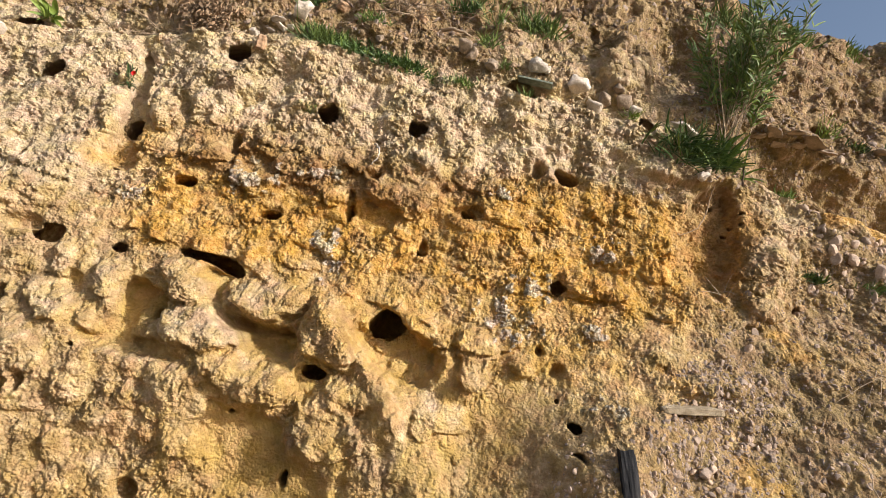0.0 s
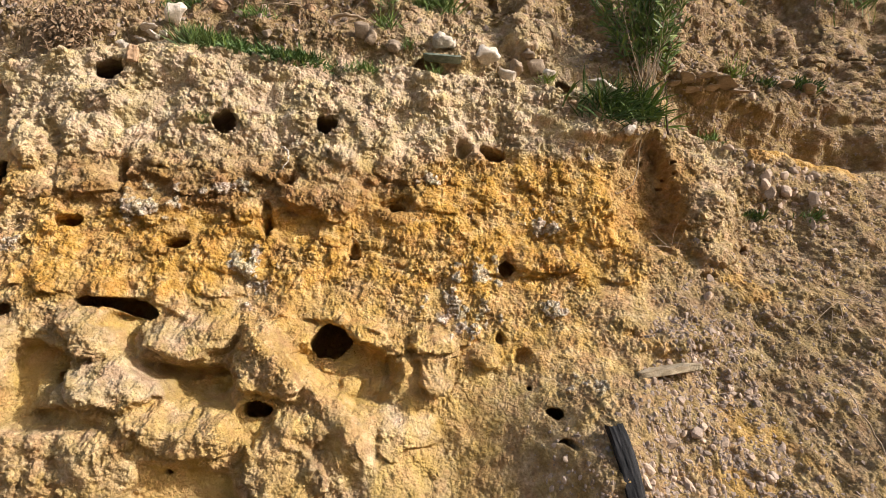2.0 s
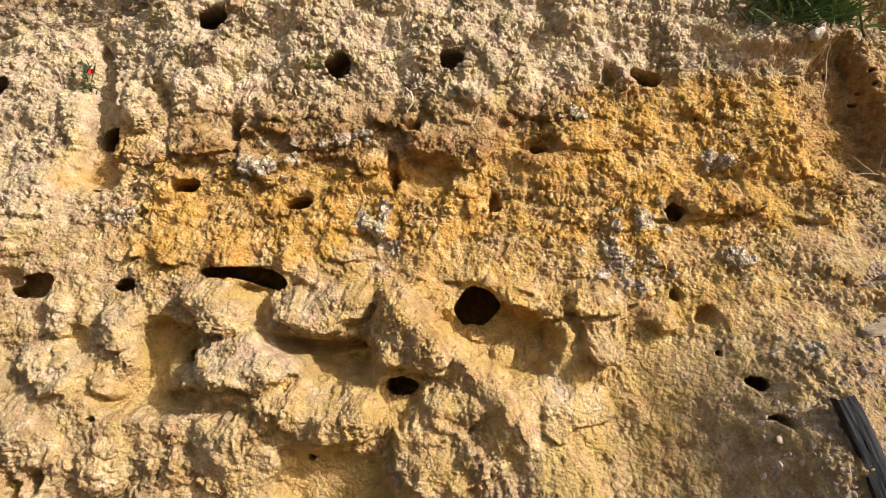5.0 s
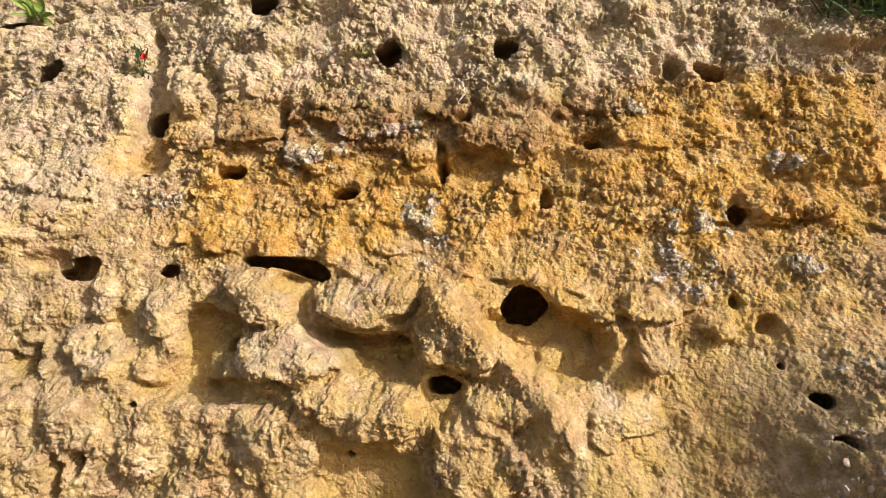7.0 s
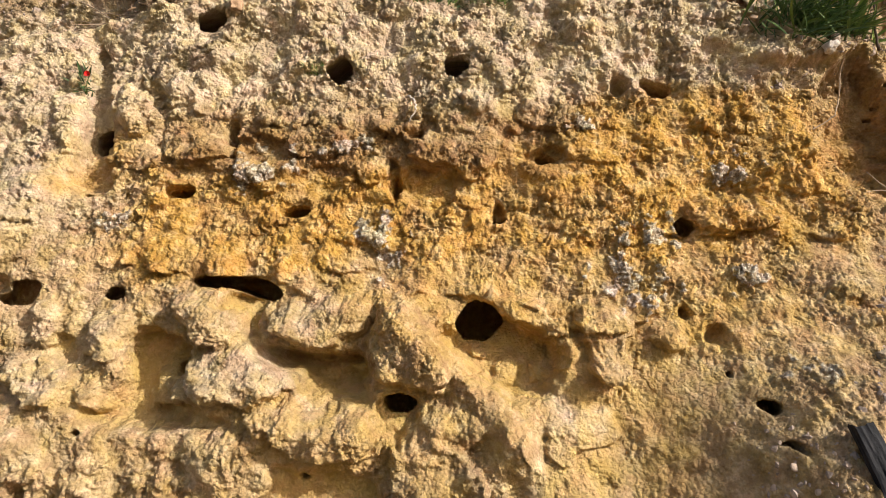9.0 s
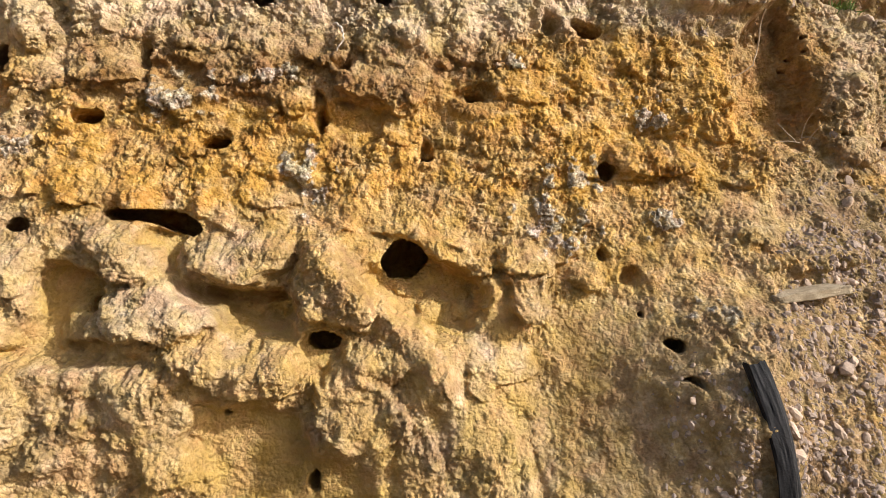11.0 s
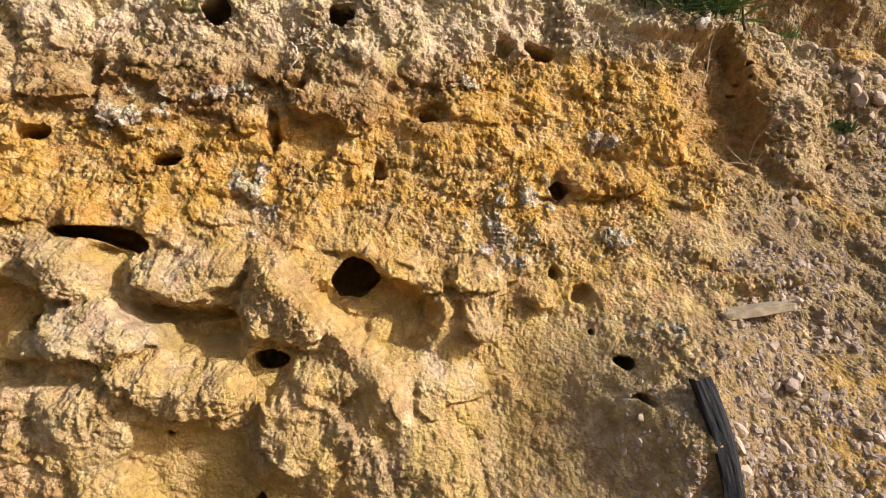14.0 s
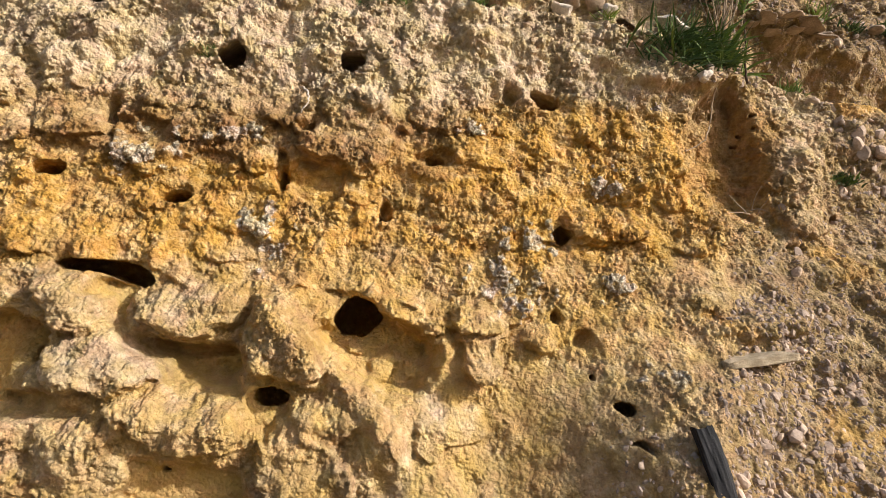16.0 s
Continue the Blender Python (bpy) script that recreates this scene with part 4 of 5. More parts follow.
# ---- builders for loose things ----
class Soup:
    """Faces gathered for one mesh."""

    def __init__(self):
        self.v, self.f = [], []

    def ribbon(self, pts, width, side, fold=0.25, tip=0.1):
        n, base = len(pts), len(self.v)
        side = side.normalized()
        for k, p in enumerate(pts):
            t = k / (n - 1)
            w = width * 0.5 * max(tip, math.sin(math.pi * min(0.98, 0.18 + 0.82 * t)) ** 0.8)
            d = (pts[min(k + 1, n - 1)] - pts[max(k - 1, 0)]).normalized()
            up = side.cross(d)
            self.v += [p - side * w + up * w * fold, p, p + side * w + up * w * fold]
        for k in range(n - 1):
            a = base + 3 * k
            self.f += [(a, a + 1, a + 4, a + 3), (a + 1, a + 2, a + 5, a + 4)]

    def tube(self, pts, radii, sides=5, flat=1.0):
        base, n = len(self.v), len(pts)
        ref = Vector((0.31, 0.22, 0.93))
        for k, p in enumerate(pts):
            d = (pts[min(k + 1, n - 1)] - pts[max(k - 1, 0)]).normalized()
            a = d.cross(ref)
            a = a.normalized() if a.length > 1e-4 else Vector((1, 0, 0))
            b = d.cross(a)
            for s in range(sides):
                q = 2 * math.pi * s / sides
                self.v.append(p + radii[k] * (a * math.cos(q) + b * math.sin(q) * flat))
        for k in range(n - 1):
            for s in range(sides):
                a, b = base + k * sides + s, base + k * sides + (s + 1) % sides
                self.f.append((a, b, b + sides, a + sides))
        self.f.append(tuple(base + s for s in range(sides))[::-1])
        self.f.append(tuple(base + (n - 1) * sides + s for s in range(sides)))

    def mesh(self, name, material, smooth=True):
        me = bpy.data.meshes.new(name)
        me.from_pydata([tuple(p) for p in self.v], [], self.f)
        me.validate()
        me.polygons.foreach_set("use_smooth", [smooth] * len(me.polygons))
        me.materials.append(material)
        return me


def part(name, me, parent, label="", kind=""):
    ob = new(name, me)
    ob.parent = parent
    return tagged(ob, label, kind=kind)


def thing(name, at_point, label, category, group=""):
    ob = new(name)
    ob.empty_display_size = 0.02
    ob.location = at_point
    return tagged(ob, label, category, group)


def curve(a, d, length, bend, n, rng, wobble=0.0):
    """Points from a, setting out along d and bent towards bend."""
    pts, p, d = [a.copy()], a.copy(), d.normalized()
    for _ in range(n):
        d = (d + bend / n + Vector((rng.uniform(-1, 1), rng.uniform(-1, 1), rng.uniform(-1, 1))) * wobble).normalized()
        p = p + d * (length / n)
        pts.append(p.copy())
    return pts


def rock_mesh(name, seed, material, blocky=0.35, level=2):
    """A stone of radius about 1 with worn facets."""
    rng = random.Random(seed)
    bm = bmesh.new()
    bmesh.ops.create_icosphere(bm, subdivisions=level, radius=1.0)
    cuts = [(Vector((rng.gauss(0, 1), rng.gauss(0, 1), rng.gauss(0, 1))).normalized(), rng.uniform(0.42, 0.85)) for _ in range(10)]
    off = Vector((rng.random(), rng.random(), rng.random())) * 40
    for v in bm.verts:
        p = v.co.copy()
        for n, h in cuts:
            over = p.dot(n) - h
            if over > 0:
                p -= n * over * (0.5 + blocky)
        rugged = 3.0 if level > 2 else 1.0
        v.co = p * (1 + 0.13 * rugged * noise.noise(p * 1.7 + off) + 0.06 * rugged * noise.noise(p * 4 + off) + 0.04 * (rugged - 1) * noise.noise(p * 9 + off))
    me = bpy.data.meshes.new(name)
    bm.to_mesh(me)
    bm.free()
    me.polygons.foreach_set("use_smooth", [blocky < 0.44 and level > 2] * len(me.polygons))
    me.materials.append(material)
    return me


LEAF = simple_material("fresh_leaf", (0.09, 0.155, 0.033), (0.215, 0.315, 0.08), 60.0, 0.55, 0.15, 0.001, 0.35, 0.30)
GRASS = simple_material("dark_grass", (0.045, 0.09, 0.025), (0.11, 0.18, 0.05), 60.0, 0.5, 0.15, 0.001, 0.35, 0.30)
LIGHT_LEAF = simple_material("yellow_green_leaf", (0.14, 0.22, 0.03), (0.26, 0.34, 0.07), 50.0, 0.55, 0.15, 0.001, 0.35, 0.2)
STRAW = simple_material("dry_stem", (0.24, 0.17, 0.10), (0.42, 0.33, 0.22), 40.0, 0.8, 0.3, 0.001, 0.2, 0.2)
DEAD = simple_material("dead_foliage", (0.14, 0.095, 0.055), (0.34, 0.25, 0.15), 40.0, 0.9, 0.3, 0.001, 0.15, 0.3)
DARK_STEM = simple_material("dark_stem", (0.035, 0.022, 0.014), (0.08, 0.05, 0.03), 50.0, 0.8, 0.3)
POPPY = simple_material("poppy_red", (0.55, 0.012, 0.012), (0.75, 0.03, 0.02), 90.0, 0.5, 0.1, 0.001, 0.3)
CHARRED = simple_material("charred_wood", (0.005, 0.005, 0.006), (0.020, 0.018, 0.020), 30.0, 0.72, 0.5, 0.002, 0.25)
TILE_GREEN = simple_material("teal_slate", (0.13, 0.17, 0.14), (0.30, 0.33, 0.27), 55.0, 0.7, 0.3)
SLAB = simple_material("dusty_slab", (0.30, 0.235, 0.15), (0.52, 0.42, 0.295), 45.0, 0.9, 0.9, 0.006)
BUFF_STONE = simple_material("buff_stone", (0.22, 0.16, 0.10), (0.44, 0.35, 0.25), 22.0, 0.9, 0.8, 0.005, 0.2, 0.2)
BRICK = simple_material("old_brick", (0.38, 0.23, 0.13), (0.54, 0.36, 0.23), 40.0, 0.9, 0.5)

OUT = Vector((0.0, -1.0, 0.25)).normalized()
UP = Vector((0, 0, 1))


# ---- stones on the ledges ----
rocks = [rock_mesh("ledge_stone", 100 + k, PALE_STONE, 0.42, 3) for k in range(5)]


dull_rocks = [rock_mesh("dull_stone", 120 + k, BUFF_STONE, 0.42, 3) for k in range(5)]


def ledge_stone(x, z, wide, high, turn, which, label):
    p, n = at(x, z)
    ob = new("stone", (rocks if "white" in label else dull_rocks)[which])
    ob.matrix_world = Matrix.LocRotScale(p + Vector((0, -0.25 * wide, 0.2 * high)), Euler(((0.03 if "gnarled" in label else 0.2) * which, radians(turn), (0.3 if "gnarled" in label else 0.7) * which)), (wide * 0.54, wide * 0.46, high * (0.36 if "gnarled" in label else 0.54)))
    tagged(ob, label, "stone", "stones on the ledge")


def ledge_stones():
    white = "rough white limestone lump lying on the earth ledge"
    buff = "buff weathered stone half sunk in the earth ledge"
    ledge_stone(0.209, 2.850, 0.085, 0.060, 5, 0, white)
    ledge_stone(0.255, 2.845, 0.050, 0.040, 20, 3, white)
    ledge_stone(0.385, 2.800, 0.105, 0.085, -25, 1, white)
    ledge_stone(0.510, 2.775, 0.085, 0.055, -10, 2, buff)
    ledge_stone(0.478, 2.735, 0.100, 0.040, -8, 3, white)
    ledge_stone(0.595, 2.790, 0.075, 0.060, 15, 4, buff)
    ledge_stone(0.560, 2.835, 0.060, 0.050, 40, 0, buff)
    ledge_stone(0.027, 2.812, 0.095, 0.050, -5, 1, buff)
    ledge_stone(-0.060, 2.850, 0.060, 0.045, 30, 2, buff)
    ledge_stone(-0.795, 2.905, 0.105, 0.075, 5, 4, white)
    ledge_stone(-0.984, 2.800, 0.055, 0.050, 10, 1, white)
    flat = "flat chalky white stone flake on the ledge"
    for x, z, w, r, k in ((-0.890, 2.866, 0.062, -6, 0), (-0.915, 2.824, 0.040, 8, 1), (-0.865, 2.826, 0.046, 14, 2), (-0.820, 2.832, 0.044, 22, 3), (-0.845, 2.815, 0.03, 5, 4)):
        ledge_stone(x, z, w, 0.020, r, k, flat)
    ledge_stone(-0.742, 2.806, 0.060, 0.034, 12, 3, buff)
    ledge_stone(-0.450, 2.85, 0.055, 0.04, 12, 1, buff)
    ledge_stone(-0.100, 2.88, 0.075, 0.04, -8, 4, buff)
    ledge_stone(0.640, 2.755, 0.055, 0.035, -8, 0, white)
    ledge_stone(0.850, 2.685, 0.130, 0.045, -6, 2, white)
    ledge_stone(0.916, 2.467, 0.055, 0.055, 0, 4, white)
    ledge_stone(0.935, 2.490, 0.045, 0.045, 0, 1, buff)
    ledge_stone(-1.965, 2.580, 0.090, 0.080, 5, 3, white)
    for x, z, w, h, r, k in ((1.19, 2.765, 0.075, 0.022, -4, 0), (1.25, 2.785, 0.10, 0.018, 8, 2), (1.33, 2.790, 0.12, 0.022, -9, 1), (1.36, 2.760, 0.08, 0.016, 4, 0), (1.43, 2.785, 0.13, 0.030, 6, 3), (1.52, 2.785, 0.11, 0.036, -18, 4), (1.59, 2.755, 0.05, 0.07, 25, 1), (1.29, 2.755, 0.07, 0.014, 5, 4), (1.80, 2.86, 0.10, 0.045, 0, 1), (1.92, 2.85, 0.09, 0.035, 8, 2)):
        ledge_stone(x, z, w, h, r, k, "gnarled grey-brown weathered stone jutting from the ledge")


ledge_stones()


def box_piece(name, size, material, seed, chip=0.12):
    """A worn bar with chipped, bevelled edges."""
    rng = random.Random(seed)
    bm = bmesh.new()
    bmesh.ops.create_cube(bm, size=1.0)
    bmesh.ops.subdivide_edges(bm, edges=bm.edges[:], cuts=13, use_grid_fill=True)
    off = Vector((rng.random(), rng.random(), rng.random())) * 30
    for v in bm.verts:
        c = v.co.copy()
        edge = sum(1 for q in c if abs(q) > 0.45)
        v.co = Vector((c.x * size[0], c.y * size[1], c.z * size[2]))
        if edge >= 2:
            v.co -= Vector((c.x, c.y, c.z)) * min(size) * chip * (1.2 + 2.0 * noise.noise(v.co * 60 + off))
        v.co += Vector((1, 1, 0.5)) * min(size) * (0.30 * noise.noise(v.co * 22 + off) + 0.12 * noise.noise(v.co * 90 + off))
    me = bpy.data.meshes.new(name)
    bm.to_mesh(me)
    bm.free()
    me.polygons.foreach_set("use_smooth", [True] * len(me.polygons))
    me.materials.append(material)
    return me


def slabs():
    p, n = at(0.855, 1.570)
    a = new("stone_slab", box_piece("stone_slab", (0.195, 0.11, 0.024), SLAB, 5, 0.22))
    a.matrix_world = pose(p.x, p.y - 0.012, p.z, 5, -7, 3)
    tagged(a, "long flat dusty stone slab stuck edge-on in the gravel", "stone slab")
    p, n = at(0.30, 2.765)
    p.x = 0.215
    c = new("slate", box_piece("slate", (0.145, 0.07, 0.008), TILE_GREEN, 8, 0.3))
    c.matrix_world = pose(p.x, p.y - 0.03, p.z + 0.012, 6, 7, -5)
    tagged(c, "teal-green flat slate lying over a dark hollow on the ledge", "slate")
    p, n = at(-0.897, 2.700)
    d = new("brick_fragment", box_piece("brick_fragment", (0.036, 0.04, 0.060), BRICK, 9, 0.3))
    d.matrix_world = pose(p.x, p.y - 0.005, p.z, 10, 6, 15)
    tagged(d, "weathered reddish brick fragment beside a burrow mouth", "brick")
    for k, (x, z, w) in enumerate(((-1.035, 3.18, 0.06), (-0.603, 3.15, 0.055), (-0.662, 3.04, 0.05), (-1.122, 3.08, 0.04), (-1.05, 3.05, 0.03), (-0.30, 3.02, 0.035), (0.72, 2.60, 0.022))):
        p, n = at(x, z)
        e = new("brick_fragment", box_piece("brick_chip", (w, w * 0.7, w * 0.75), BRICK, 20 + k, 0.3))
        e.matrix_world = pose(p.x, p.y - 0.2 * w, p.z, 20 * k, 15 - 9 * k, 25 * k)
        tagged(e, "small dull red brick fragment lying on the slope", "brick", "brick fragments")
    p, n = at(-0.893, 3.16)
    e = new("slate", box_piece("slate_piece", (0.10, 0.07, 0.012), TILE_GREEN, 12))
    e.matrix_world = pose(p.x, p.y - 0.02, p.z + 0.01, 25, 4, 10)
    tagged(e, "small grey-green slate piece lying on the slope", "slate")


slabs()


def charred_branch():
    """A bent, flattened length of burnt wood with long cracks and broken ends."""
    top, mid, low = at(0.630, 1.412)[0], at(0.660, 1.25)[0], at(0.655, 1.095)[0]
    for p in (top, mid, low):
        p.y -= 0.024
    n, sides = 60, 36
    s = Soup()
    for k in range(n + 1):
        t = k / n
        p = top * (1 - t) ** 2 + mid * 2 * t * (1 - t) + low * t * t
        d = ((mid - top) * (1 - t) + (low - mid) * t).normalized()
        side = d.cross(Vector((0, -1, 0))).normalized()
        out = side.cross(d).normalized()
        p = p + side * 0.0035 * noise.noise(Vector((t * 5, 2, 9)))
        thick = 0.027 + 0.002 * math.sin(t * 5 + 0.5) - 0.008 * max(0, t - 0.86) / 0.14
        for q in range(sides):
            a = 2 * math.pi * q / sides
            # flat hewn faces, long cracks, broken grain
            face = min(1.0 / max(0.35, math.cos((a + 0.5 * t - c + math.pi) % (2 * math.pi) - math.pi)) if abs((a + 0.5 * t - c + math.pi) % (2 * math.pi) - math.pi) < 1.2 else 9 for c in (0.2, 1.6, 2.9, 3.9, 4.9, 5.7))
            crack = sum(h * math.exp(-((a - c - 0.25 * noise.noise(Vector((t * 3, c, 1)))) / w) ** 2) for c, w, h in ((4.75, 0.09, 0.34), (4.2, 0.07, 0.16), (5.35, 0.08, 0.22), (3.7, 0.09, 0.15)))
            grain = 0.10 * noise.noise(Vector((a * 3, t * 3.5, 3))) + 0.07 * noise.noise(Vector((a * 8, t * 12, 7)))
            r = thick * (0.86 * face - crack * (0.6 + 0.6 * noise.noise(Vector((t * 4, 5, a)))) + grain)
            ragged = 0.5 * (0.024 * noise.noise(Vector((a * 2.2, 1, 5))) + 0.010 * math.cos(3 * a) + 0.012 * math.cos(a)) * max(0, 1 - k / 3) - 0.008 * math.sin(2 * a + 0.5) * (k == n)
            s.v.append(p + side * r * math.cos(a) + out * r * 0.6 * math.sin(a) - d * ragged - low)
    for k in range(n):
        for q in range(sides):
            a, b = k * sides + q, k * sides + (q + 1) % sides
            s.f.append((a, a + sides, b + sides, b))
    for k, turn in ((0, 1), (n, -1)):
        hub = len(s.v)
        s.v.append(sum((s.v[k * sides + q] for q in range(sides)), Vector()) / sides + (mid - top).normalized() * 0.006 * turn)
        for q in range(sides):
            a, b = k * sides + q, k * sides + (q + 1) % sides
            s.f.append((hub, a, b) if turn > 0 else (hub, b, a))
    ob = new("charred_branch", s.mesh("charred_branch", CHARRED, False))
    ob.location = low
    tagged(ob, "curved charred black branch leaning on the gravel slope", "branch")


charred_branch()


# ---- plants ----
def grass_clump(x, z, spread, length, count, seed, label, material=None, droop=0.8, wide=0.004, name="grass_tuft", group="grass tufts", flow=0.0):
    rng = random.Random(seed)
    p, n = at(x, z)
    root = thing(name, p, label, "grass", group)
    for key, mat, share in (("foliage", material or GRASS, 0.88), ("young_growth", LIGHT_LEAF, 0.12)):
        s = Soup()
        for _ in range(int(count * share)):
            gx = x + rng.gauss(0, spread * 0.5)
            q, m = at(gx, z + rng.gauss(0, spread * 0.22) + flow * (gx - x))
            d = Vector((rng.gauss(0, 0.7), -0.5 + rng.gauss(0, 0.35), 0.9 + rng.gauss(0, 0.3)))
            pts = curve(q - root.location - m * 0.004, d, length * rng.uniform(0.5, 1.15), Vector((rng.gauss(0, 0.4), -0.4, -droop * rng.uniform(0.5, 1.6))), 6, rng, 0.03)
            s.ribbon(pts, wide * rng.uniform(0.7, 1.4), d.cross(Vector((rng.gauss(0, 1), rng.gauss(0, 1), 0.3))))
        part(key, s.mesh(key, mat), root, "", "stuff")
    return root


def shrub():
    """The straggly weed: many thin grey stems, narrow leaves on the upper two thirds."""
    rng = random.Random(77)
    p, _ = at(1.03, 2.66)
    root = thing("tall_weed", p, "tall straggly green weed with thin grey stems on the bank", "weed")
    leaves, tips, twigs = Soup(), Soup(), Soup()
    for k in range(22):
        a = Vector((rng.gauss(0, 0.04), rng.uniform(-0.02, 0.02), rng.gauss(0, 0.03)))
        lean = rng.uniform(-0.30, 0.34)
        bare = k % 3 == 0
        high = rng.uniform(0.36, 0.62) if not bare else rng.uniform(0.45, 0.72)
        pts = curve(a, Vector((lean, -0.28 + rng.gauss(0, 0.16), 1.0)), high, Vector((lean * 0.15, 0.25, 0.35)), 9, rng, 0.05)
        s = Soup()
        s.tube(pts, [0.0024 * (1 - 0.7 * i / 9) for i in range(10)], 5)
        for i in range(4, 10):
            for _ in range(4 if not bare else 1):
                t = pts[i - 1].lerp(pts[i], rng.random())
                d = (pts[i] - pts[i - 1]).normalized() + Vector((rng.gauss(0, 0.6), rng.gauss(0, 0.5), 0.1))
                twig = curve(t, d, rng.uniform(0.05, 0.13), Vector((0, 0, 0.4)), 4, rng, 0.06)
                twigs.tube(twig, [0.0009, 0.0008, 0.0007, 0.0006, 0.0004], 4)
                if not bare:
                    for j in range(5):
                        for _ in range(rng.choice((1, 1, 2))):
                            e = (twig[min(j + 1, 4)] - twig[max(j - 1, 0)]).normalized() + Vector((rng.gauss(0, 0.7), rng.gauss(0, 0.6), rng.gauss(0.1, 0.4)))
                            lf = curve(twig[j], e, rng.uniform(0.03, 0.065), Vector((0, 0, -0.3)), 3, rng)
                            (tips if rng.random() < 0.2 else leaves).ribbon(lf, rng.uniform(0.005, 0.010), e.cross(Vector((rng.gauss(0, 1), rng.gauss(0, 1), rng.gauss(0, 1)))))
        part("stem", s.mesh("stem", STRAW), root, "thin dry grey stem" if bare else "")
    part("twig_growth", twigs.mesh("twig_growth", STRAW), root, "fine grey twigs", "stuff")
    part("foliage", leaves.mesh("foliage", LEAF), root, "narrow green leaves", "stuff")
    part("young_leaves", tips.mesh("young_leaves", LIGHT_LEAF), root, "yellow-green leaf tips", "stuff")


shrub()


def broad_leaves(x, z, count, length, wide, seed, label, name="leafy_weed", material=None):
    rng = random.Random(seed)
    p, n = at(x, z)
    root = thing(name, p, label, "weed", "small weeds")
    for _ in range(count):
        d = Vector((rng.gauss(0, 0.9), -0.5 + rng.gauss(0, 0.3), 0.6 + rng.gauss(0, 0.5)))
        pts = curve(Vector((rng.gauss(0, 0.012), 0.004, rng.gauss(0, 0.012))), d, length * rng.uniform(0.6, 1.2), Vector((0, -0.3, -0.8)), 6, rng, 0.03)
        s = Soup()
        s.ribbon(pts, wide * rng.uniform(0.7, 1.2), d.cross(Vector((rng.gauss(0, 0.4), -1, 0.3))), 0.4, 0.15)
        part("leaf", s.mesh("leaf", material or LIGHT_LEAF), root)
    return root


def flower(root, at_point, size, seed):
    rng = random.Random(seed)
    bm = bmesh.new()
    bmesh.ops.create_icosphere(bm, subdivisions=2, radius=size * 0.22, matrix=Matrix.Translation(at_point))
    me = bpy.data.meshes.new("flower_head")
    bm.to_mesh(me)
    bm.free()
    me.materials.append(DARK_STEM)
    head = part("flower_head", me, root, "dark flower centre")
    for k in range(5):
        a = 2 * math.pi * k / 5
        d = Vector((math.cos(a), -0.55, math.sin(a)))
        pts = curve(at_point, d, size, Vector((0, -0.7, 0)), 4, rng)
        s = Soup()
        s.ribbon(pts, size * 1.3, d.cross(Vector((0, -1, 0))), 0.2, 0.5)
        part("petal", s.mesh("petal", POPPY), head, "bright red petal")


def poppy(x, z, seed, leaves, label, reach=0.03):
    rng = random.Random(seed)
    p, n = at(x, z)
    root = thing("poppy", p, label, "poppy", "poppies")
    head = Vector((0.028, -reach, 0.03))
    s = Soup()
    s.tube(curve(Vector((0, 0.004, 0)), head, head.length, Vector((0, 0, 0)), 5, rng), [0.0013] * 6, 5)
    part("stem", s.mesh("stem", LEAF), root)
    g = Soup()
    for _ in range(leaves):
        d = Vector((rng.gauss(0, 0.7), -0.5, rng.gauss(0.3, 0.8)))
        g.ribbon(curve(Vector((rng.gauss(0, 0.012), 0, rng.gauss(0, 0.025))), d, rng.uniform(0.025, 0.06), Vector((0, -0.2, -0.5)), 4, rng), rng.uniform(0.004, 0.009), d.cross(Vector((rng.gauss(0, 1), -0.5, 0.5))))
    if leaves:
        part("leaves", g.mesh("leaves", GRASS), root, "", "stuff")
    flower(root, head, 0.013, seed)


def dead_bush(x, z, wide, high, count, seed, label):
    rng = random.Random(seed)
    p, n = at(x, z)
    root = thing("dead_bush", p, label, "dead bush", "dead bushes")
    s = Soup()
    for _ in range(count):
        c = Vector((rng.gauss(0, wide * 0.26), -0.03 + rng.gauss(0, 0.025), rng.gauss(0, high * 0.28)))
        d = Vector((rng.gauss(0, 0.5), -0.4 + rng.gauss(0, 0.4), rng.gauss(-0.2, 0.7)))
        s.ribbon(curve(c, d, rng.uniform(0.02, 0.034), Vector((rng.gauss(0, 1.5), -0.3, rng.gauss(-0.8, 1.4))), 5, rng, 0.1), rng.uniform(0.006, 0.012), d.cross(Vector((rng.gauss(0, 1), rng.gauss(0, 1), rng.gauss(0, 1)))), 0.6)
    part("shrivelled_leaves", s.mesh("shrivelled_leaves", DEAD), root, "", "stuff")
    for _ in range(6):
        t = Soup()
        t.tube(curve(Vector((rng.gauss(0, wide * 0.2), 0.01, -high * 0.3)), Vector((rng.gauss(0, 0.4), -0.6, 0.6)), high * 0.9, Vector((0, 0, 0.5)), 5, rng, 0.1), [0.003, 0.003, 0.0025, 0.002, 0.0015, 0.001], 5)
        part("stem", t.mesh("stem", DEAD), root)


